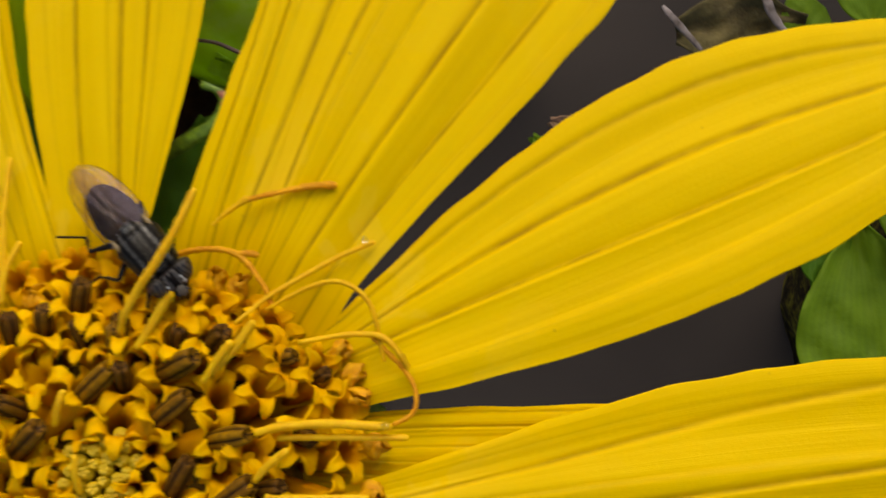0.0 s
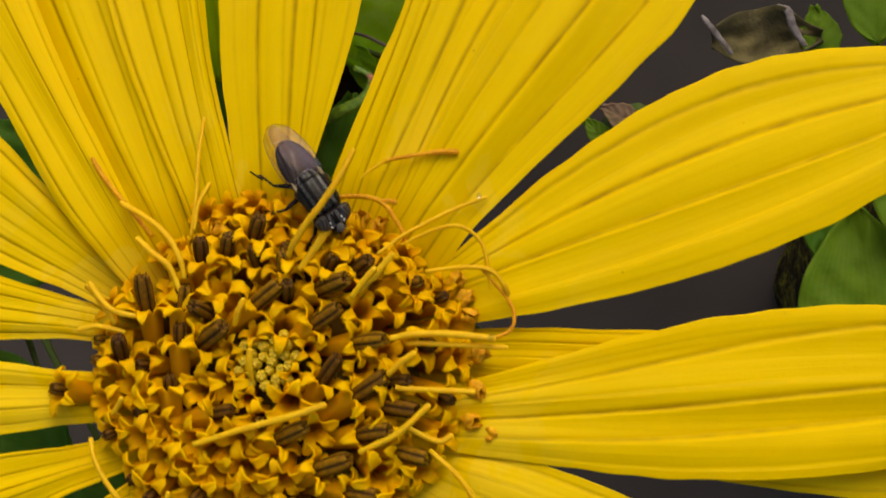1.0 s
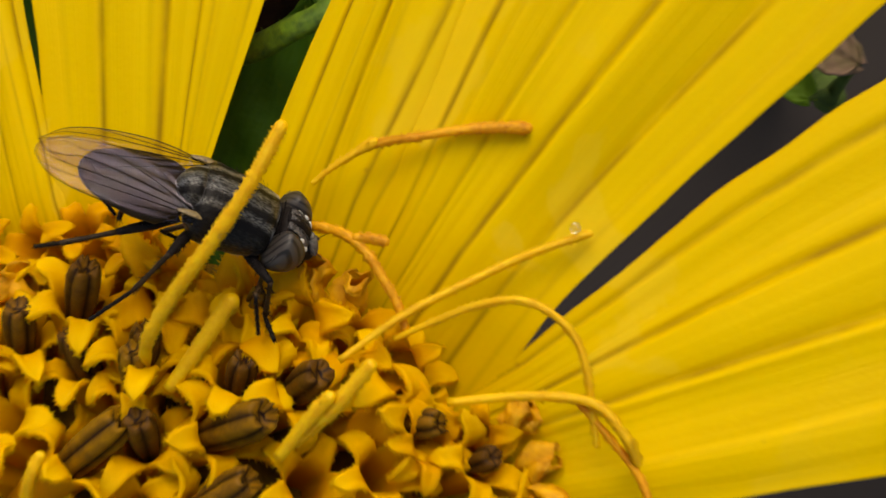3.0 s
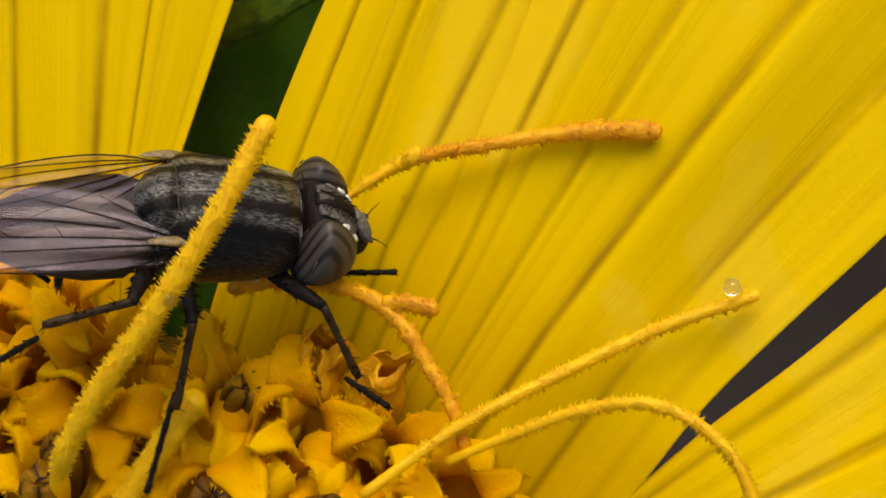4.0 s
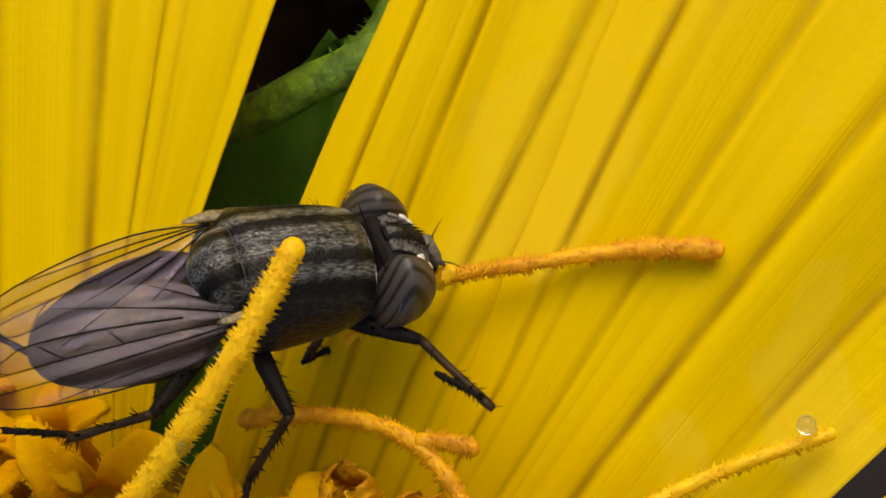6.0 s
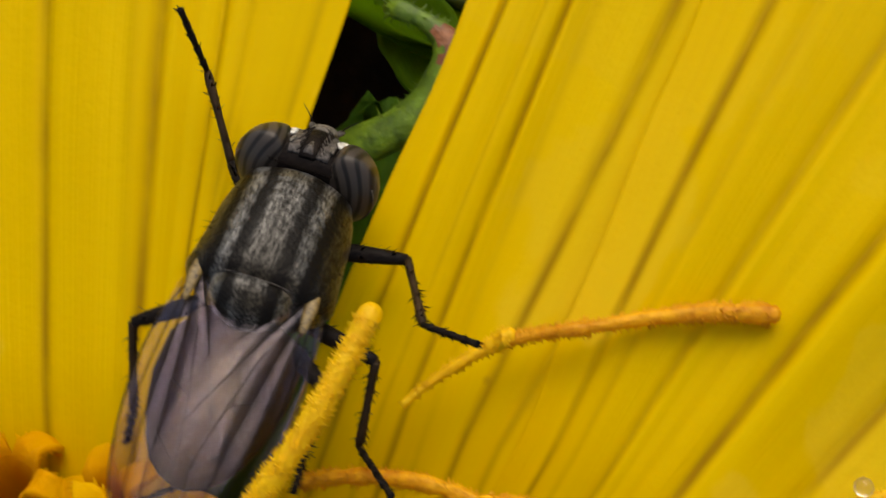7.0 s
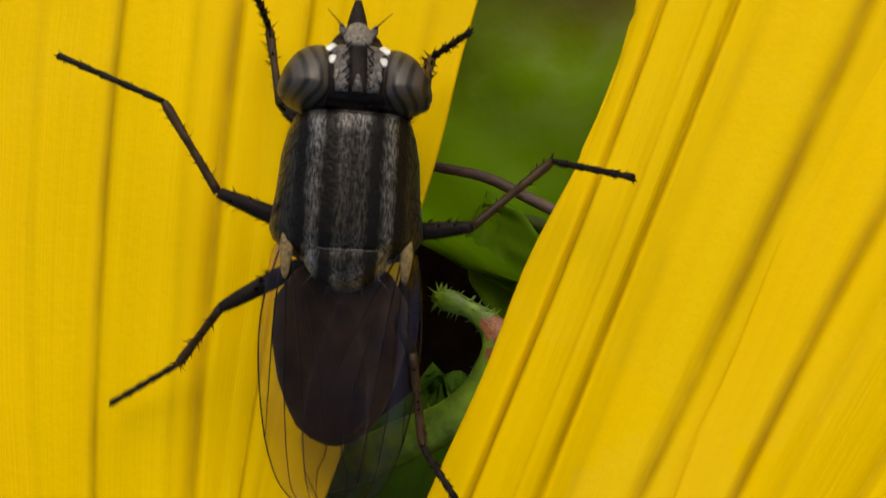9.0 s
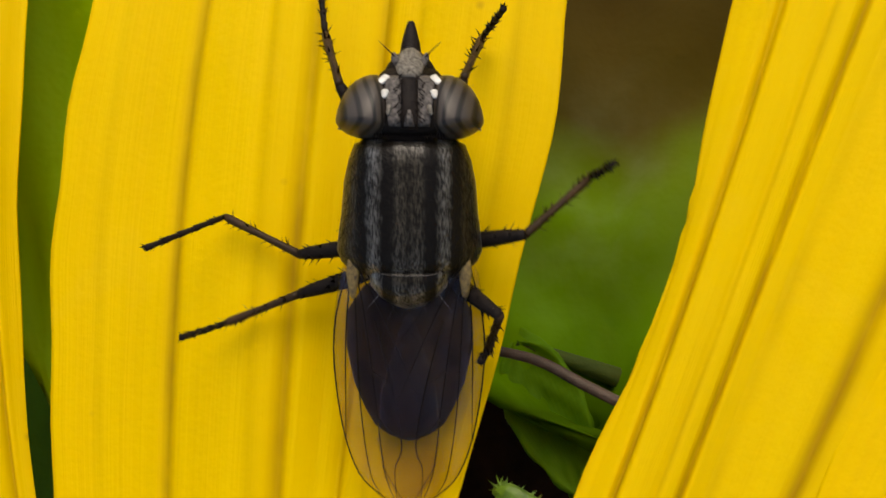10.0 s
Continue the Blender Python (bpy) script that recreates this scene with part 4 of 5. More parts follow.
def bracts():
    """Green bracts under the head; one curls up between two petals, rusty at its bend."""
    bm = bmesh.new()
    line = smooth_line([(2.2, 14.9, -0.6), (3.2, 15.1, -0.2), (4.1, 15.42, 0.2), (4.85, 15.68, 0.4), (5.4, 16.05, 0.5), (5.72, 16.45, 0.6), (5.85, 16.85, 0.7), (5.72, 17.2, 0.75), (5.42, 17.47, 0.8), (5.05, 17.65, 0.85), (4.68, 17.76, 0.8)], 5)
    n = len(line)
    tube(bm, line, radii_along(n, (0, 0.42), (0.3, 0.36), (0.5, 0.40), (0.62, 0.34), (0.72, 0.22), (0.82, 0.15), (0.93, 0.19), (1, 0.09)), 14, 0.6)
    for f in bm.faces:
        c = f.calc_center_median()
        f.material_index = 1 if c.x > 5.62 + 0.1 * math.sin(c.y * 9) and c.y > 16.7 and c.y < 17.4 else 0
    rng = random.Random(3)
    for k in range(260):
        i = rng.randrange(2, n - 1)
        a = rng.uniform(0, 6.28)
        out = Vector((math.cos(a), math.sin(a), 0.3)).normalized()
        r = (0.34, 0.36, 0.2, 0.17)[min(3, 4 * i // n)]
        spike(bm, line[i] + out * r * 0.7, line[i] + out * (r + rng.uniform(0.05, 0.16)), 0.03)
    part("bract", bm, [GREEN, RUST], flower, "curled hairy green bract with a rusty bend")
    part("bract", leaf_mesh(9.6, 5.6, cup=0.05, seed=4, material=LEAF_DARK, curl=0.02), None, flower, "dark green netted bract under the petals", at_mm(1.3, 7.6, -2.6, 5, 0, -17))
    for k in range(14):
        a = 2 * math.pi * (k + 0.35) / 14
        bm = bmesh.new()
        grid = []
        for i in range(12):
            u = i / 11
            row = []
            for j in range(7):
                s = -1 + j / 3
                r = 7.0 + 5.0 * u
                w = 2.3 * math.sin(math.pi * (0.15 + 0.8 * u)) * s
                row.append(Vector((r * math.cos(a) - w * math.sin(a), r * math.sin(a) + w * math.cos(a), -3.4 + 1.4 * u - 2.6 * u * u - 0.3 * s * s)))
            grid.append(row)
        sheet(bm, grid, 0.3)
        part("bract", bm, GREEN, flower)


bracts()

bm = bmesh.new()
tube(bm, smooth_line([(0, 0, -5.5), (1, -2, -20), (4, -6, -60), (8, -20, -140), (10, -34, -250)], 8), 2.6, 14)
part("stem", bm, STEM, flower, "round green stem")


# ---- behind the flower ----
GROUND_Z = -250
bm = bmesh.new()
bmesh.ops.create_grid(bm, x_segments=2, y_segments=2, size=400000)
for v in bm.verts:
    v.co.z = GROUND_Z
ground = new("ground", mesh_of("ground", bm, SOIL))
tagged(ground, "dark damp grey-brown soil, bare and out of focus", "ground", kind="structure")


def plant(root, leaves, label, group="plants behind the flower", top=None):
    """Leaves on stalks from one stem. leaves: (x, y, z of the base, heading, pitch, length, width, colour). top: where a leaning stem ends."""
    ob = thing("plant", label, "plant", group, at_mm(*root, GROUND_Z))
    down = Vector((root[0], root[1], GROUND_Z))
    head = Vector(top) - down if top else Vector((0, 0, max(row[2] for row in leaves) - GROUND_Z))
    bm = bmesh.new()
    spine = smooth_line([(0, 0, 0), head * 0.5 + Vector((3, 2, 0)), head], 8)
    tube(bm, spine, radii_along(len(spine), (0, 3.0), (1, 0.9)), 10)
    part("stem", bm, STEM, ob)
    for k, (x, y, z, heading, pitch, length, width, colour) in enumerate(leaves):
        base = Vector((x, y, z)) - down
        m = at_mm(*base, pitch, 0, heading)
        part("leaf", leaf_mesh(length, width, seed=k + root[0], material=(LEAF, LEAF_DARK, LEAF_BRIGHT, GAP_SHADE, LEAF_PINK, LEAF_LIME, LEAF_BLOTCHED)[int(colour)]), None, ob, m=m)
        bm = bmesh.new()
        foot = head if top else Vector((0, 0, base.z - 14))
        tube(bm, smooth_line([foot, foot.lerp(base, 0.5) + Vector((0, 0, 1 if top else 3)), base], 5), radii_along(11, (0, 0.5), (0.5, 0.3), (1, 0.12)), 7)
        part("leaf_stalk", bm, STEM, ob)
    return ob


plant((79, 61), [
    (42.3, 17.4, -38, 191, 0, 7.6, 4.8, 0), (39.6, 0.5, -41, 0, 0, 14, 10, 0), (37.2, 16.4, -42, 174, 0, 6.4, 4.2, 1), (48.2, 6.5, -41, 18, 0, 8, 2.2, 0), (53.5, 5.0, -42, 66, 0, 7, 4, 0),
    (41.4, 27.6, -39, 6, 6, 10, 4.6, 0), (46.4, 26.6, -40, 22, 0, 7.4, 6.4, 0), (47.8, 28.4, -38, 8, 0, 9, 3.2, 4), (37.2, 26.6, -40, 8, 0, 4.6, 3.4, 0), (49, 12, -46, 200, 0, 12, 8, 1),
], "leafy green plant with broad leaves, one faded pink", top=(46, 20, -47))
plant((17, 61.5), [(21.6, 21.6, -40, 62, 0, 3.2, 2.2, 4), (19.2, 20.2, -42, 40, 0, 3.0, 1.8, 0)], "small plant with a faded pinkish leaf", top=(20.3, 20.8, -45))
plant((0, 84), [(5.2, 19.0, -8, 0, 0, 17, 13, 6), (3.2, 21.2, -7.6, 205, 0, 4.0, 1.7, 2)],
      "green plant with a leaf browning at its tip under the petals", top=(9.5, 19.0, -12))
# The second leaf is an added dark sheet for the shaded gap between petals.
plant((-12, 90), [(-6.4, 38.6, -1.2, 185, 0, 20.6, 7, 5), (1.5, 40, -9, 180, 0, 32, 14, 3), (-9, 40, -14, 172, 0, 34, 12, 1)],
      "green plant with one fresh leaf and a dark sheet standing in for shade", top=(-6, 42, -6))
plant((-34, 18), [(-22, 18, -24, 130, 0, 18, 14, True), (-28, 6, -26, 110, 0, 20, 14, False), (-22, -6, -26, 70, 0, 18, 12, True), (-12, -14, -20, 60, 0, 16, 10, True)],
      "low green plant with dark leaves")


def twig():
    bm = bmesh.new()
    tube(bm, smooth_line([(1.0, 20.8, -0.9), (3.4, 20.55, -0.8), (4.3, 20.34, -0.7), (5.2, 20.1, -0.65), (6.25, 19.55, -0.6), (9, 18.2, -0.8)], 6), radii_along(31, (0, 0.08), (1, 0.11)), 8)
    part("stalk", bm, TWIG, flower, "thin purple-brown stalk behind the petals")


twig()


def dead_leaf():
    ob = thing("dead_leaf", "withered brown leaf with pale curled edges among green leaves", "dead leaf", "", at_mm(28, 28.4, -40))
    bm = bmesh.new()
    grid = []
    for i in range(24):
        u = i / 23
        row = []
        for j in range(13):
            s = -1 + j / 6
            w = 2.5 * math.sin(math.pi * (0.1 + 0.85 * u)) * s
            row.append(Vector((9 * u, w, 1.2 * s * s + 1.3 * noise.noise(Vector((u * 4, s * 2, 5))))))
        grid.append(row)
    sheet(bm, grid, 0.3)
    part("blade", bm, DEAD, ob)
    for points, r in (([(-0.8, 2.0, 1), (0.1, 0.6, 1.4), (1.6, -1.4, 1.2)], 0.24), ([(5.4, 2.6, 1), (6.2, 2.0, 1.6), (6.6, 0.6, 1.6), (7.6, -1.0, 1.2)], 0.32)):
        bm = bmesh.new()
        line = smooth_line(points, 8)
        tube(bm, line, [r * (0.6 + 0.5 * math.sin(math.pi * k / (len(line) - 1)) + 0.3 * noise.noise(Vector((k * 0.5, r * 9, 0)))) for k in range(len(line))], 10, 0.6)
        part("curled_edge", bm, PALE_LEAF, ob, "whitish dry curled edge")


dead_leaf()


def mossy_stump():
    bm = bmesh.new()
    rings = []
    for i in range(30):
        z = GROUND_Z + i / 29 * 190
        ring = []
        for s in range(40):
            a = 2 * math.pi * s / 40
            r = 16 + 3.0 * noise.noise(Vector((math.cos(a) * 2, math.sin(a) * 2, z * 0.05))) + 1.2 * noise.noise(Vector((math.cos(a) * 9, math.sin(a) * 9, z * 0.2)))
            ring.append(bm.verts.new((66 + r * math.cos(a), 22 + r * math.sin(a) * 1.6, z)))
        rings.append(ring)
    for a, b in zip(rings, rings[1:]):
        for s in range(40):
            bm.faces.new((a[s], a[(s + 1) % 40], b[(s + 1) % 40], b[s]))
    bm.faces.new(rings[0])
    bm.faces.new(rings[-1])
    tagged(new("stump", mesh_of("stump", bm, MOSS)), "rough mossy brown stump behind the leaves", "stump")


mossy_stump()


# ---- the fly: y ahead, z up, the middle of the thorax at the origin ----
JOINTS = {}
fly = thing("fly", "small dark fly with a grey-striped thorax and clear folded wings", "fly")


def hairs_on(bm, rows, material=0):
    for foot, tip, r in rows:
        spike(bm, Vector(foot), Vector(tip), r, 3, material)


def bristle(bm, rings, k, s, out, back):
    """A bristle grown from one edge of a tube's ring: out from the axis, and along it."""
    ring = rings[k]
    a, b = ring[s], ring[(s + 1) % len(ring)]
    centre = sum((v.co for v in ring), Vector()) / len(ring)
    mid = (a.co + b.co) / 2
    tip = bm.verts.new(mid + (mid - centre).normalized() * out + Vector((0, back, 0)))
    bm.faces.new((a, b, tip))


def grow(bm):
    """The body's true proportions: wider, with a longer shield behind the middle."""
    for v in bm.verts:
        v.co = (v.co.x * 1.08, float(np.interp(v.co.y, (-4.8, -3.55, -1.25, -0.58, 0, 1.2), (-4.96, -3.8, -1.43, -0.80, -0.1, 1.3))), v.co.z * 1.06)
    return bm


def build_body():
    rng = random.Random(21)
    bm = bmesh.new()
    loft(bm, [(1.27, 0.44, 0.36, 0.02), (1.23, 0.66, 0.54, 0.0), (1.12, 0.83, 0.67, -0.02), (0.9, 0.92, 0.75, -0.05), (0.6, 0.99, 0.82, -0.08), (0.15, 1.03, 0.88, -0.10), (-0.1, 1.07, 0.86, -0.10), (-0.35, 1.10, 0.80, -0.06), (-0.48, 1.04, 0.74, -0.04), (-0.55, 0.96, 0.66, -0.02), (-0.70, 0.80, 0.52, -0.02), (-0.82, 0.50, 0.36, -0.02)], 36)
    rows = []
    for k in range(72):
        side = rng.choice((-1, 1))
        y = rng.uniform(-0.6, 1.0)
        w = float(np.interp(y, (-0.8, 0, 1.1), (0.72, 0.94, 0.72)))
        a = rng.uniform(0.0, 0.5)
        foot = (side * w * math.cos(a) * 0.98, y, 0.7 * math.sin(a))
        rows.append((foot, (foot[0] + side * rng.uniform(0.1, 0.24), y - rng.uniform(0.05, 0.22), foot[2] + rng.uniform(0.05, 0.2)), 0.012))
    for k in range(24):
        x, y = rng.uniform(-0.6, 0.6), rng.uniform(-0.7, 0.9)
        z = 0.72 * math.sqrt(max(0.05, 1 - (x / 0.95) ** 2))
        rows.append(((x, y, z - 0.03), (x, y - 0.16, z + 0.13), 0.010))
    thorax = part("thorax", grow(bm), THORAX, fly, "black thorax with pale grey stripes")
    bm = bmesh.new()
    hairs_on(bm, rows)
    tagged(part("bristles", grow(bm), CHITIN, thorax, "long black bristles"), kind="stuff")
    bm = bmesh.new()
    for k in range(110):
        side = 1 if k % 2 else -1
        y, z = rng.uniform(-0.2, 1.05), rng.uniform(-0.62, -0.25)
        w = 0.9 * math.sqrt(max(0.05, 1 - ((z + 0.03) / 0.8) ** 2)) * float(np.interp(y, (0, 0.7, 1.1), (1.0, 0.93, 0.72)))
        rows = [((side * w * 0.93, y, z), (side * (w + rng.uniform(0.05, 0.14)), y + rng.uniform(-0.05, 0.12), z - rng.uniform(0.02, 0.14)), 0.016)]
        hairs_on(bm, rows)
    tagged(part("hair_fringe", grow(bm), PALE, thorax, "pale cream hairs on the flanks"), kind="stuff")
    bm = bmesh.new()
    loft(bm, [(-0.53, 0.56, 0.34, 0.27), (-0.60, 0.62, 0.41, 0.28), (-0.85, 0.57, 0.38, 0.27), (-1.05, 0.43, 0.29, 0.25), (-1.18, 0.26, 0.18, 0.24), (-1.25, 0.09, 0.06, 0.22)], 24)
    hairs_on(bm, [((s * 0.22, -1.15, 0.35), (s * 0.34, -1.5, 0.52), 0.012) for s in (-1, 1)] + [((s * 0.42, -0.95, 0.35), (s * 0.62, -1.2, 0.5), 0.012) for s in (-1, 1)])
    part("scutellum", grow(bm), THORAX, thorax, "rounded striped scutellum")
    bm = bmesh.new()
    tube(bm, smooth_line([(-0.52, -0.55, 0.53), (-0.3, -0.575, 0.655), (0, -0.585, 0.69), (0.3, -0.575, 0.655), (0.52, -0.55, 0.53)], 5), 0.007, 6)
    part("seam", grow(bm), FACE, thorax, "pale seam before the scutellum")
    for side in (-1, 1):
        bm = bmesh.new()
        loft(bm, [(-0.30, 0.05, 0.03, 0.26), (-0.42, 0.075, 0.045, 0.29), (-0.60, 0.10, 0.05, 0.29), (-0.82, 0.075, 0.04, 0.27), (-1.0, 0.05, 0.02, 0.24), (-1.08, 0.02, 0.01, 0.22)], 14)
        bmesh.ops.translate(bm, verts=bm.verts, vec=(side * 0.84, 0, 0.05))
        part("wing_root", grow(bm), AMBER, thorax, "amber flap at the wing root")
    bm = bmesh.new()
    loft(bm, [(-0.70, 0.35, 0.30, -0.12), (-0.95, 0.70, 0.38, -0.18), (-1.4, 0.96, 0.44, -0.25), (-2.0, 0.97, 0.43, -0.28), (-2.6, 0.85, 0.36, -0.29), (-3.0, 0.70, 0.30, -0.30), (-3.3, 0.54, 0.23, -0.32), (-3.47, 0.34, 0.15, -0.33), (-3.58, 0.10, 0.05, -0.33)], 32)
    for v in bm.verts:
        v.co.z += 0.02 * math.sin(v.co.y * 11)
    JOINTS["abdomen"] = part("abdomen", grow(bm), ABDOMEN, fly, "glossy dark brown abdomen")


def build_head():
    bm = bmesh.new()
    loft(bm, [(1.22, 0.42, 0.36, 0.0), (1.30, 0.74, 0.56, 0.0), (1.45, 0.86, 0.62, -0.01), (1.75, 0.74, 0.59, -0.04), (2.02, 0.58, 0.48, -0.08), (2.2, 0.42, 0.33, -0.12), (2.34, 0.22, 0.18, -0.16)], 28)

    def brow(x, y, over=0.02):
        """A point just over the head's upper side."""
        at = (1.30, 1.45, 1.75, 2.02, 2.2, 2.34)
        rx, rz, mid = (float(np.interp(y, at, row)) for row in ((0.74, 0.86, 0.74, 0.58, 0.42, 0.22), (0.56, 0.62, 0.59, 0.48, 0.33, 0.18), (0, -0.01, -0.04, -0.08, -0.12, -0.16)))
        return Vector((x, y, mid + rz * math.sqrt(max(0.04, 1 - (x / rx) ** 2)) + over))

    head = part("head", bm, CHITIN, fly, "black head with large eyes", at_mm(0, 1.33, 0.02, -8) @ Matrix.Diagonal((1.08, 1.08, 1.08, 1)) @ at_mm(0, -1.22, 0))
    bm = bmesh.new()
    tube(bm, [Vector((0, y, 0.02)) for y in (1.0, 1.1, 1.2, 1.28, 1.34)], [0.40, 0.36, 0.34, 0.36, 0.40], 16)
    part("neck", bm, CHITIN, head)
    for side in (-1, 1):
        bm = bmesh.new()
        for v in ball(bm, (0, 0, 0), 0.53, 1.0, 0.64, 32, 24):
            v.co.y *= 0.74 if v.co.y > 0 else 0.24
            v.co.z -= 0.10 * max(0.0, v.co.y)
            if v.co.x * side < 0:
                v.co.x *= 0.56
            v.co.x += side * 0.42
            v.co.y -= 0.34
        m = at_mm(side * 0.12, 1.71, 0.05, -6, 0, side * 6)
        part("eye", bm, EYE, head, "large brown-grey compound eye with dark bands", m)
        bm = bmesh.new()
        line = [Vector((side * (0.53 + 0.53 * math.cos(a)), 1.385 - 0.05 * math.cos(a), 0.05 + 0.635 * math.sin(a))) for a in [math.radians(d) for d in range(-60, 25, 12)]]
        tube(bm, line, 0.011, 6)
        part("eye_rim", bm, FACE, head, "thin pale rim behind the eye")
        # Grey, pitted band between eye and brow, broken by black bristle roots.
        bm = bmesh.new()
        rng = random.Random(8 + side)
        grid = []
        for i in range(16):
            u = i / 15
            y = 1.36 + 0.76 * u
            inner, outer = 0.125, 0.30 + 0.08 * u
            grid.append([brow(side * (inner + (outer - inner) * j / 7), y, 0.035 + 0.012 * rng.uniform(-1, 1)) for j in range(8)])
        sheet(bm, grid, 0.05)
        part("cheek_band", bm, FACE, head, "pale grey band beside the eye")
        bm = bmesh.new()
        for k in range(22):
            foot = brow(side * (0.15 + rng.uniform(-0.01, 0.09)), 1.40 + 0.68 * k / 21)
            spike(bm, foot, foot + Vector((-side * 0.08, 0.07, 0.09)), 0.016)
        tagged(part("brow_bristles", bm, CHITIN, head), kind="stuff")
        # White blocks at the eye's inner edge, the foremost the largest.
        for x, y, along_y, wide, turn in ((0.385, 2.06, 0.10, 0.062, 30), (0.365, 1.84, 0.072, 0.056, 8), (0.30, 1.60, 0.085, 0.036, 4)):
            bm = bmesh.new()
            for v in ball(bm, (0, 0, 0), 1.0, 1.0, 1.0, 16, 10):
                v.co = (wide * math.copysign(abs(v.co.x) ** 0.6, v.co.x) * (1 + 0.2 * v.co.y), along_y * math.copysign(abs(v.co.y) ** 0.6, v.co.y), 0.03 * v.co.z)
            at = brow(side * x, y, 0.05)
            part("spot", bm, SPOT if y > 1.7 else FACE_PALE, head, "white spot at the eye's edge" if y > 1.7 else "faint pale spot", at_mm(*at, -32 if y > 2 else -16, side * 24, side * turn))
        # Antenna: a short grey-tan flap with a fine bristle.
        bm = bmesh.new()
        tube(bm, smooth_line([(side * 0.12, 2.20, 0.20), (side * 0.21, 2.34, 0.17), (side * 0.25, 2.46, 0.10)], 4), radii_along(9, (0, 0.045), (0.6, 0.06), (1, 0.03)), 8, 0.6)
        part("antenna", bm, FACE, head, "short grey-tan antenna")
        bm = bmesh.new()
        line = smooth_line([(side * 0.22, 2.40, 0.16), (side * 0.33, 2.50, 0.24), (side * 0.46, 2.62, 0.28)], 4)
        tube(bm, line, radii_along(len(line), (0, 0.014), (1, 0.004)), 5)
        part("antenna_bristle", bm, CHITIN, head)
    # Face: a pale grey shield, swollen in the middle, over the mouth.
    bm = bmesh.new()
    loft(bm, [(2.08, 0.12, 0.06, 0.36), (2.16, 0.19, 0.12, 0.28), (2.28, 0.22, 0.18, 0.15), (2.40, 0.20, 0.19, 0.02), (2.50, 0.13, 0.14, -0.06), (2.55, 0.06, 0.06, -0.10)], 18)
    part("face_plate", bm, FACE_PALE, head, "pale grey face")
    bm = bmesh.new()
    loft(bm, [(1.95, 0.50, 0.20, -0.05), (2.15, 0.42, 0.24, -0.08), (2.32, 0.33, 0.22, -0.12), (2.45, 0.22, 0.16, -0.16), (2.52, 0.10, 0.08, -0.18)], 18)
    part("cheek", bm, CHITIN, head, "dark cheeks round the mouth")
    bm = bmesh.new()
    loft(bm, [(y, 0.125, 0.05, brow(0, y, 0.02).z) for y in (1.32, 1.45, 1.6, 1.75, 1.9, 2.02, 2.12)], 12)
    part("brow_stripe", bm, CHITIN, head, "velvet black stripe between the eyes")
    bm = bmesh.new()
    loft(bm, [(y, w, 0.02, brow(0, y, 0.065).z) for y, w in ((1.36, 0.075), (1.46, 0.06), (1.60, 0.02))], 10)
    part("brow_triangle", bm, FACE, head, "grey triangle at the back of the brow")
    bm = bmesh.new()
    ball(bm, (0, 1.40, 0.60), 0.06, 0.08, 0.04, 10, 7)
    part("ocelli", bm, CHITIN, head)
    bm = bmesh.new()
    tube(bm, smooth_line([(0, 0, 0), (0, 0.30, -0.12), (0, 0.53, -0.18), (0, 0.75, -0.22)], 4), radii_along(13, (0, 0.19), (0.5, 0.14), (0.8, 0.09), (1, 0.05)), 10)
    JOINTS["proboscis"] = part("proboscis", bm, CHITIN, head, "short dark proboscis", at_mm(0, 2.22, -0.16))
    bm = bmesh.new()
    for k in range(26):
        x = -0.5 + k / 25
        spike(bm, Vector((x, 1.26, 0.40)), Vector((x * 1.05, 1.12, 0.62)), 0.012)
    tagged(part("neck_hairs", bm, CHITIN, head), kind="stuff")


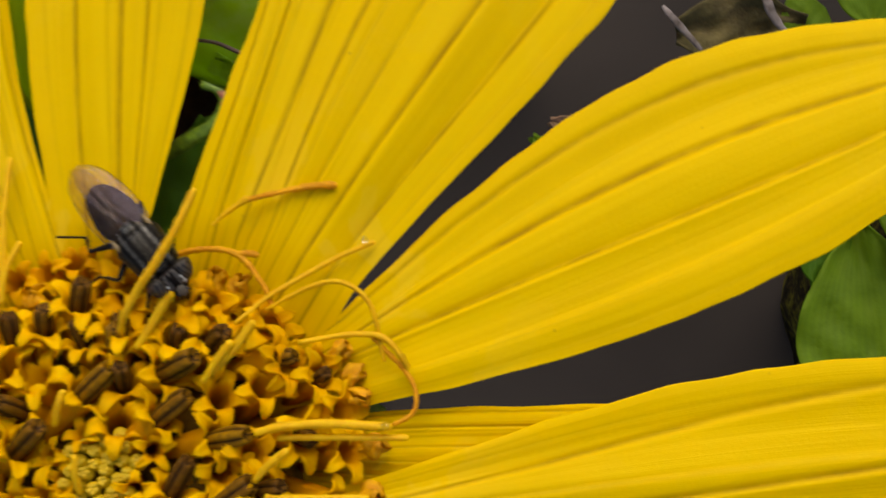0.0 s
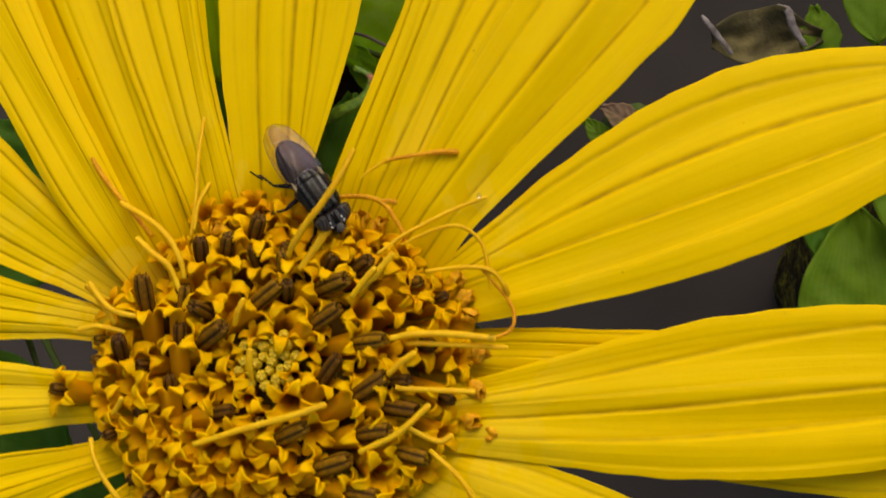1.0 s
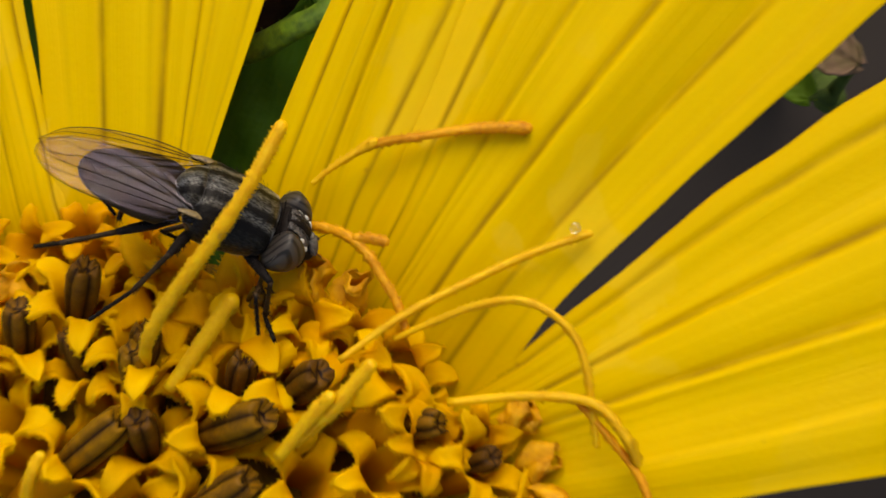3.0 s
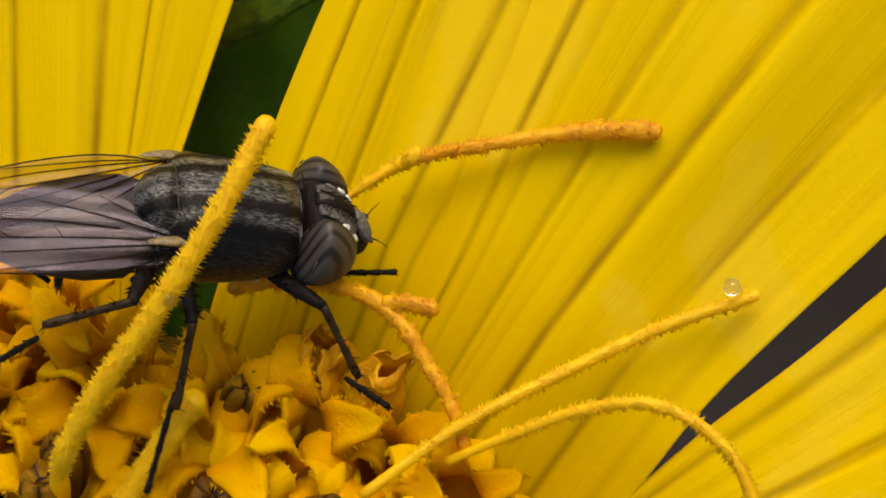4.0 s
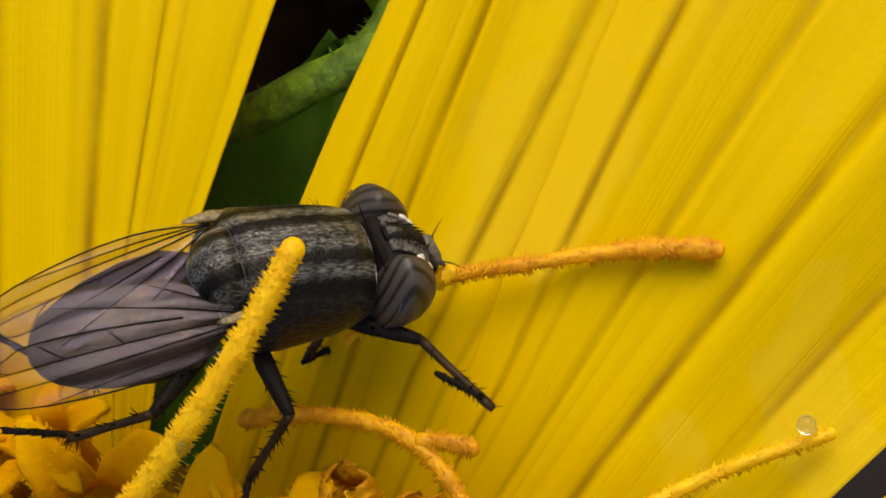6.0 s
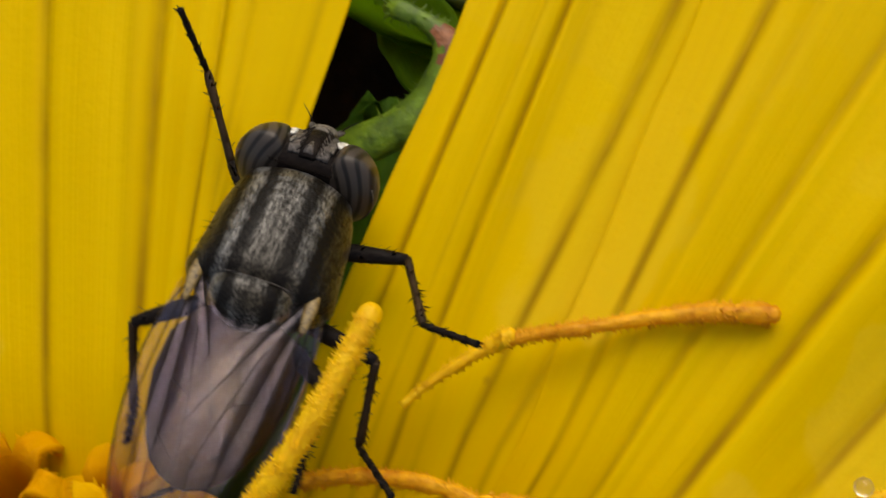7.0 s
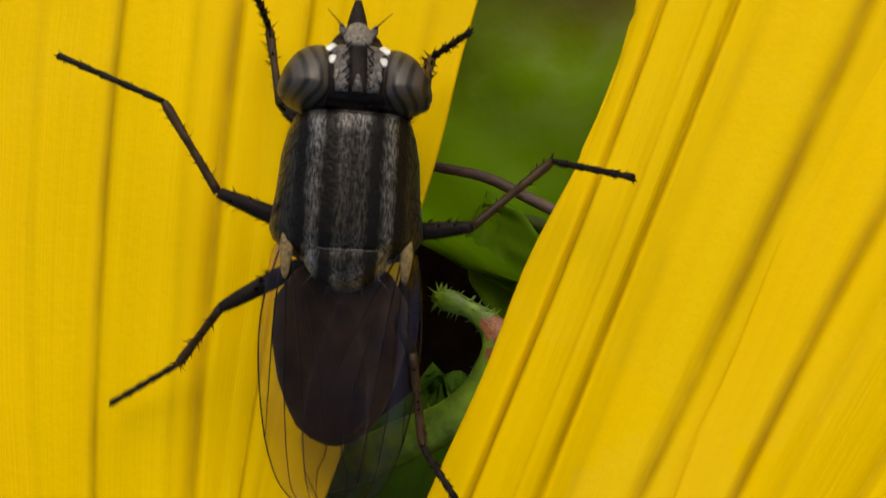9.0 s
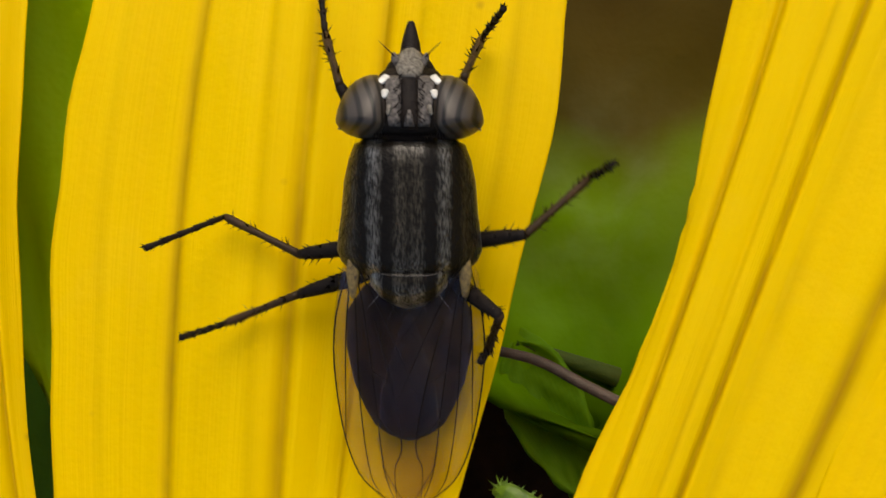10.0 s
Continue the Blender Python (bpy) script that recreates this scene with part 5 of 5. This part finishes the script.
def build_wings():
    """Wings folded back over the abdomen, overlapping, with a net of dark veins."""
    for side in (-1, 1):
        def place(u, c, over=0.0):
            """u: from root to tip. c: from the front (outer) edge to the hind (inner) edge."""
            outer = float(np.interp(u, (0, 0.08, 0.25, 0.5, 0.7, 0.85, 0.95, 1.0), (0.86, 1.05, 1.14, 1.12, 1.0, 0.78, 0.48, 0.18)))
            inner = float(np.interp(u, (0, 0.08, 0.25, 0.5, 0.7, 0.85, 0.95, 1.0), (0.74, 0.45, -0.10, -0.42, -0.48, -0.38, -0.16, 0.12)))
            x = outer + (inner - outer) * c
            z = 0.36 - 0.10 * u - 0.28 * (1 - c) ** 3 * (1 - 0.4 * u) - 0.34 * u * u + 0.012 * math.cos(c * 26) + (0.03 if side > 0 else 0.0)
            return Vector((side * x, -0.30 - 4.5 * u, z + over))

        bm = bmesh.new()
        grid = [[place(i / 40, j / 20) for j in range(21)] for i in range(41)]
        sheet(bm, grid, 0.012)
        wing = JOINTS["left wing" if side < 0 else "right wing"] = part("wing", grow(bm), WING, fly, "clear folded wing with dark veins")
        bm = bmesh.new()
        for row in ([(0, 0.02), (0.3, 0.0), (0.6, 0.0), (0.85, 0.0), (0.97, 0.05), (1.0, 0.5), (0.95, 0.9), (0.8, 1.0)],
                    [(0.02, 0.2), (0.3, 0.14), (0.55, 0.08), (0.7, 0.02)], [(0.02, 0.3), (0.3, 0.26), (0.6, 0.22), (0.85, 0.16), (0.94, 0.10)],
                    [(0.03, 0.4), (0.3, 0.38), (0.6, 0.38), (0.85, 0.36), (0.99, 0.4)], [(0.25, 0.5), (0.5, 0.56), (0.72, 0.60), (0.82, 0.50), (0.96, 0.44)],
                    [(0.06, 0.55), (0.3, 0.66), (0.5, 0.78), (0.62, 0.9)], [(0.06, 0.7), (0.2, 0.82), (0.32, 0.95)],
                    [(0.44, 0.38), (0.46, 0.46), (0.48, 0.55)], [(0.62, 0.38), (0.66, 0.48), (0.70, 0.6)]):
            pts = [place(u, c, 0.012) for u, c in row]
            line = smooth_line(pts, 5)
            tube(bm, line, radii_along(len(line), (0, 0.015), (0.6, 0.009), (1, 0.005)), 5)
        part("vein", grow(bm), CHITIN, wing, "dark branching veins")


FEMUR, TIBIA, TARSUS = {"front": 1.5, "mid": 1.55, "hind": 1.62}, {"front": 1.55, "mid": 1.65, "hind": 1.45}, {"front": 1.4, "mid": 1.8, "hind": 1.45}


def build_leg(key, which):
    rng = random.Random(len(which))
    f, t, s = FEMUR[which], TIBIA[which], TARSUS[which]
    bm = bmesh.new()
    line = [Vector((0, f * k / 12, 0)) for k in range(13)]
    rings = tube(bm, line, radii_along(13, (0, 0.10), (0.4, 0.15), (0.8, 0.12), (1, 0.085)), 14)
    for _ in range(34):
        bristle(bm, rings, rng.randrange(1, 12), rng.randrange(14), rng.uniform(0.05, 0.13), 0.10)
    femur = part("femur", bm, CHITIN, fly, "black upper leg")
    bm = bmesh.new()
    line = [Vector((0, t * k / 12, 0)) for k in range(13)]
    rings = tube(bm, line, radii_along(13, (0, 0.075), (0.5, 0.062), (0.9, 0.082), (1, 0.06)), 10)
    for _ in range(34):
        bristle(bm, rings, rng.randrange(2, 13), rng.randrange(10), rng.uniform(0.05, 0.15), 0.08)
    tibia = part("tibia", bm, SHIN, femur, "tan-brown lower leg")
    bm = bmesh.new()
    line, radii = [], []
    for k in range(5):
        for v, r in ((0.0, 0.045), (0.5, 0.052), (0.92, 0.062), (0.98, 0.042)):
            line.append(Vector((0, s * (k + v) / 5, 0)))
            radii.append(r)
    rings = tube(bm, line, radii, 8)
    for _ in range(50):
        bristle(bm, rings, rng.randrange(1, 20), rng.randrange(8), rng.uniform(0.02, 0.06), 0.05)
    tarsus = part("tarsus", bm, CHITIN, femur, "thin jointed black foot")
    JOINTS[key] = (which, femur, tibia, tarsus)


build_body()
build_head()
build_wings()
for key, which in (("rf", "front"), ("lf", "front"), ("rm", "mid"), ("lm", "mid"), ("rh", "hind"), ("lh", "hind")):
    build_leg(key, which)


def along(a, b):
    """The pose of a leg segment that starts at a and points to b, in the fly's space."""
    turn = (b - a).to_track_quat("Y", "Z").to_matrix().to_4x4()
    return Matrix.Translation(a * MM) @ turn


def stride(key, hip, rows):
    """Keys a leg by rows of seconds, knee, ankle and toe; the segments keep their lengths."""
    which, femur, tibia, tarsus = JOINTS[key]
    tracks = ([], [], [])
    hip = Vector(hip)
    for t, knee, ankle, toe in rows:
        k = hip + (Vector(knee) - hip).normalized() * FEMUR[which]
        a = k + (Vector(ankle) - k).normalized() * TIBIA[which]
        e = Vector(toe)
        upper, lower, foot = along(hip, k), along(k, a), along(a, e)
        back = upper.inverted()
        for track, m in zip(tracks, (upper, back @ lower, back @ foot)):
            track.append((t, m))
    for ob, track in zip((femur, tibia, tarsus), tracks):
        walk(ob, track)


def motions():
    """The fly turns on the rim of the disc, walks out along a petal, and steps with its legs."""
    walk(fly, [(t, at_mm(x, y, z) @ pose(0, 0, 0, 0, 0, yaw) @ pose(0, 0, 0, pitch, 0, 0) @ pose(0, 0, 0, 0, roll, 0)) for t, x, y, z, yaw, pitch, roll in (
        (0, 2.60, 9.75, 3.52, -141.7, -7.2, -8.0),
        (0.5, 2.86, 9.29, 3.51, -146.8, -3.5, -8.3),
        (1, 2.98, 9.79, 3.51, -145.4, -1.2, -9.2),
        (1.5, 2.97, 9.38, 3.52, -146.0, -7.0, -9.0),
        (2, 3.08, 9.83, 3.97, -121.0, -9.0, -18.0),
        (2.5, 3.51, 9.80, 4.21, -115.6, -21.0, -36.0),
        (3, 3.62, 9.98, 4.13, -113.0, -30.5, -42.0),
        (3.2, 3.60, 10.31, 4.02, -103.0, -31.0, -41.0),
        (4.5, 4.49, 10.69, 3.90, -89.7, -34.0, -31.5),
        (5, 4.63, 10.55, 3.97, -88.4, -36.2, -34.0),
        (5.5, 4.79, 11.10, 3.98, -80.2, -34.0, -26.5),
        (5.7, 4.79, 11.30, 3.95, -80.5, -34.5, -25.0),
        (6.8, 4.14, 12.85, 3.58, -29.3, -32.6, -4.3),
        (7, 3.55, 12.94, 3.58, -13.7, -25.4, 8.0),
        (7.5, 3.45, 14.38, 3.63, -6.2, -4.1, 9.6),
        (8, 3.32, 16.15, 3.58, -1.3, 6.7, 17.3),
        (8.5, 3.53, 17.28, 3.56, 2.0, 1.3, 17.4),
        (9, 4.13, 18.83, 3.59, -4.5, 8.9, 23.3),
        (9.5, 3.93, 20.66, 3.54, -11.3, 17.0, 21.9),
        (10, 3.92, 22.05, 3.63, -5.0, 18.8, 16.2),
    )])
    drop_down, ahead = at_mm(0, 2.22, -0.16, -75), at_mm(0, 2.22, -0.16)
    walk(JOINTS["proboscis"], [(0, drop_down), (3.2, at_mm(0, 2.22, -0.16, -50)), (4.3, drop_down), (7.4, drop_down), (7.9, ahead), (10, ahead)])
    # Abdomen and folded wings hang lower while the fly stands head down.
    for key in ("abdomen", "left wing", "right wing"):
        walk(JOINTS[key], [(t, at_mm(0, -0.5, 0.1, droop) @ at_mm(0, 0.5, -0.1)) for t, droop in ((0, 0), (2, 0), (2.5, 3), (3.2, 6), (4.5, 12), (5, 15), (5.5, 21), (5.7, 20), (6.8, 3), (7.2, 0), (10, 0))])
    stride("rf", (0.43, 0.78, -0.65), [
        (0, (1.19, 1.59, -0.30), (1.69, 1.89, -0.99), (2.19, 2.79, -1.59)),
        (2.5, (1.44, 1.76, -1.18), (2.26, 2.87, -1.89), (3.37, 3.22, -1.12)),
        (3, (1.55, 1.67, -0.19), (1.53, 2.16, -1.66), (2.69, 2.29, -0.88)),
        (3.2, (1.46, 1.85, -0.88), (2.27, 1.96, -2.19), (3.45, 2.71, -2.19)),
        (4.5, (1.50, 1.61, 0.01), (2.04, 2.54, -1.10), (2.87, 2.31, 0.01)),
        (5, (0.95, 2.15, -0.34), (2.37, 2.12, 0.29), (3.51, 2.20, 1.09)),
        (5.5, (1.24, 2.04, -0.53), (2.64, 1.85, 0.10), (3.74, 1.72, 0.96)),
        (6.8, (1.59, 1.23, 0.19), (1.94, 2.27, -0.90), (2.76, 2.31, 0.23)),
        (7, (1.90, 1.08, -0.61), (2.51, -0.24, -0.10), (3.42, -0.79, 0.82)),
        (7.5, (1.31, 1.95, -0.31), (2.16, 3.20, -0.62), (2.54, 1.92, -0.21)),
        (8, (0.86, 2.21, -0.47), (0.80, 3.43, -1.41), (1.30, 4.74, -1.47)),
        (8.5, (1.19, 1.54, 0.40), (1.58, 2.52, -0.74), (1.85, 2.54, 0.63)),
        (9, (1.07, 1.81, 0.24), (1.25, 2.41, -1.18), (1.69, 2.66, 0.12)),
        (9.5, (1.01, 2.13, -0.37), (0.75, 3.00, -1.63), (0.83, 4.06, -0.72)),
        (10, (0.86, 2.21, -0.72), (1.20, 2.82, -2.11), (1.52, 3.36, -0.86)),
    ])
    stride("lf", (-0.38, 0.83, -0.53), [
        (0, (-0.60, 1.40, -1.09), (-0.50, 1.50, -1.69), (-0.40, 1.89, -2.39)),
        (2.5, (-0.60, 1.39, -1.10), (-0.50, 1.49, -1.70), (-0.40, 1.89, -2.39)),
        (3, (0.70, 1.70, -1.11), (2.02, 1.41, -0.36), (2.19, 2.06, -1.59)),
        (3.2, (-0.32, 2.26, -0.07), (0.66, 2.63, 1.07), (1.52, 2.60, 2.17)),
        (4.5, (-0.46, 1.54, -0.91), (-0.32, 1.76, -1.48), (-0.16, 2.29, -2.10)),
        (6.2, (-0.65, 1.51, -1.19), (-0.54, 1.62, -1.84), (-0.43, 2.05, -2.59)),
        (7, (-1.37, 1.92, -0.79), (-2.18, 2.95, 0.05), (-2.63, 3.00, 1.37)),
        (7.5, (-1.27, 1.74, -1.32), (-2.01, 3.10, -1.23), (-2.33, 3.43, 0.09)),
        (8, (-1.22, 1.61, -1.50), (-1.91, 2.90, -2.02), (-2.14, 3.02, -0.64)),
        (8.5, (-1.30, 1.90, -1.04), (-1.94, 3.24, -0.60), (-2.62, 4.05, -1.51)),
        (9, (-1.13, 1.57, -1.59), (-1.38, 2.87, -2.40), (-1.65, 3.29, -1.09)),
        (9.5, (-1.26, 1.57, -1.49), (-1.62, 2.50, -2.68), (-2.16, 3.59, -3.36)),
        (10, (-1.16, 2.11, -0.58), (-1.48, 2.88, -1.89), (-1.65, 3.81, -2.92)),
    ])
    stride("lm", (-0.54, -0.52, -0.58), [
        (0, (-0.89, 0.10, -1.29), (-0.69, -0.29, -1.99), (-0.59, -0.59, -2.59)),
        (5.8, (-0.97, 0.11, -1.40), (-0.76, -0.32, -2.16), (-0.65, -0.65, -2.81)),
        (7, (-1.83, -1.19, -1.13), (-1.57, -2.00, -2.54), (-1.14, -3.07, -1.15)),
        (7.5, (-1.69, -1.56, -0.58), (-1.23, -2.26, -2.00), (-1.24, -2.77, -0.28)),
        (8, (-1.85, -0.26, -1.37), (-2.14, 1.25, -1.96), (-3.36, 1.42, -0.65)),
        (8.5, (-1.84, -0.38, -1.40), (-2.28, 1.09, -2.03), (-3.41, 0.42, -0.79)),
        (9, (-2.00, -0.01, -0.51), (-2.92, 1.35, -0.66), (-4.61, 1.97, -0.75)),
        (9.5, (-1.93, -0.62, -1.26), (-2.96, 0.06, -2.35), (-4.61, -0.12, -3.05)),
        (10, (-1.90, -0.83, -1.26), (-3.26, -0.31, -2.03), (-4.45, -0.65, -0.72)),
    ])
    stride("lh", (-0.49, -0.95, -0.53), [
        (0, (-0.79, -1.39, -0.90), (-0.79, -1.99, -1.49), (-0.79, -2.78, -1.99)),
        (8, (-0.77, -1.81, -0.83), (-0.72, -2.56, -1.39), (-0.67, -3.51, -1.82)),
        (8.5, (-1.22, -1.88, 0.57), (-1.52, -2.30, -0.78), (-1.15, -2.82, 0.52)),
        (9, (-1.86, -1.80, -0.70), (-2.50, -2.76, -1.57), (-3.58, -3.50, -2.20)),
        (9.5, (-1.83, -1.29, -1.37), (-1.93, -1.68, 0.02), (-2.72, -2.74, -0.57)),
        (10, (-1.89, -1.49, -1.13), (-3.20, -2.07, -1.37), (-3.76, -2.01, -0.03)),
    ])
    stride("rm", (0.54, -0.52, -0.58), [
        (0, (1.59, 0.10, -0.30), (2.19, -0.39, -1.09), (3.38, -0.79, -1.79)),
        (2.5, (2.00, -0.92, -0.26), (2.55, -1.20, -1.79), (2.45, -1.79, -3.49)),
        (3, (1.94, -1.04, -0.17), (2.24, -1.35, -1.77), (2.39, -1.90, -3.47)),
        (3.2, (2.01, -0.83, -0.19), (2.38, -1.42, -1.68), (2.45, -2.33, -3.24)),
        (4.5, (2.05, -0.46, -0.24), (1.98, -0.21, -1.87), (3.09, 0.17, -3.23)),
        (5, (1.99, -0.44, -0.04), (1.72, -0.25, -1.65), (2.32, 0.04, -3.33)),
        (5.5, (2.08, -0.38, -0.52), (2.21, -0.52, -2.16), (3.67, -1.21, -1.37)),
        (6.8, (2.08, -0.66, -0.58), (1.77, -1.02, -2.16), (3.15, -2.15, -1.88)),
        (7, (2.01, -0.95, -0.35), (2.09, -1.70, -1.82), (2.89, -2.82, -0.66)),
        (7.5, (1.89, -1.28, -0.72), (1.94, -2.90, -0.99), (2.72, -3.67, 0.44)),
        (8, (1.88, -0.47, 0.20), (2.92, 0.50, -0.63), (3.81, 0.33, 0.93)),
        (8.5, (1.65, -0.84, 0.45), (2.87, -0.61, -0.64), (3.59, -1.01, 0.96)),
        (9, (1.91, -0.32, 0.12), (3.13, 0.79, -0.02), (4.10, 0.51, 1.47)),
        (9.5, (1.84, -0.61, 0.25), (3.49, -0.76, 0.28), (3.95, -0.66, 2.02)),
        (10, (1.88, -0.22, 0.15), (2.99, 0.59, -0.77), (3.18, 1.04, 0.96)),
    ])
    stride("rh", (0.49, -0.95, -0.53), [
        (0, (1.39, -1.39, -0.50), (1.79, -2.18, -1.19), (2.39, -3.18, -1.89)),
        (2.5, (1.26, -2.22, -1.18), (1.92, -3.40, -1.70), (1.53, -3.87, -3.01)),
        (3, (1.12, -2.27, -1.23), (1.70, -3.47, -1.80), (1.13, -3.84, -3.08)),
        (3.2, (1.87, -1.22, 0.27), (2.20, -2.55, -0.20), (1.84, -3.07, -1.51)),
        (4.5, (1.77, -1.91, -0.29), (1.59, -2.83, -1.39), (1.20, -3.15, -2.75)),
        (5, (0.39, -1.78, -1.92), (-0.22, -2.18, -3.17), (0.78, -3.22, -3.04)),
        (5.5, (1.30, -2.08, -1.36), (0.75, -2.87, -2.44), (0.88, -3.87, -3.48)),
        (6.8, (1.54, -2.10, -0.11), (1.47, -2.96, -1.27), (1.24, -2.83, -2.70)),
        (7, (1.52, -1.94, 0.23), (1.41, -2.35, -1.15), (1.58, -3.41, -0.18)),
        (7.5, (1.59, -3.07, -0.21), (1.50, -3.36, -0.90), (1.38, -3.83, -1.60)),
        (8.5, (1.53, -2.11, -0.08), (1.37, -3.06, -1.16), (1.51, -2.92, 0.28)),
        (9, (1.11, -2.30, 0.11), (1.36, -3.73, 0.06), (1.75, -4.33, 1.32)),
        (9.5, (1.24, -1.62, 0.74), (1.42, -2.88, 0.05), (2.01, -3.28, 1.31)),
        (10, (1.46, -1.46, 0.66), (1.29, -2.34, -0.48), (1.15, -2.13, 0.95)),
    ])


motions()
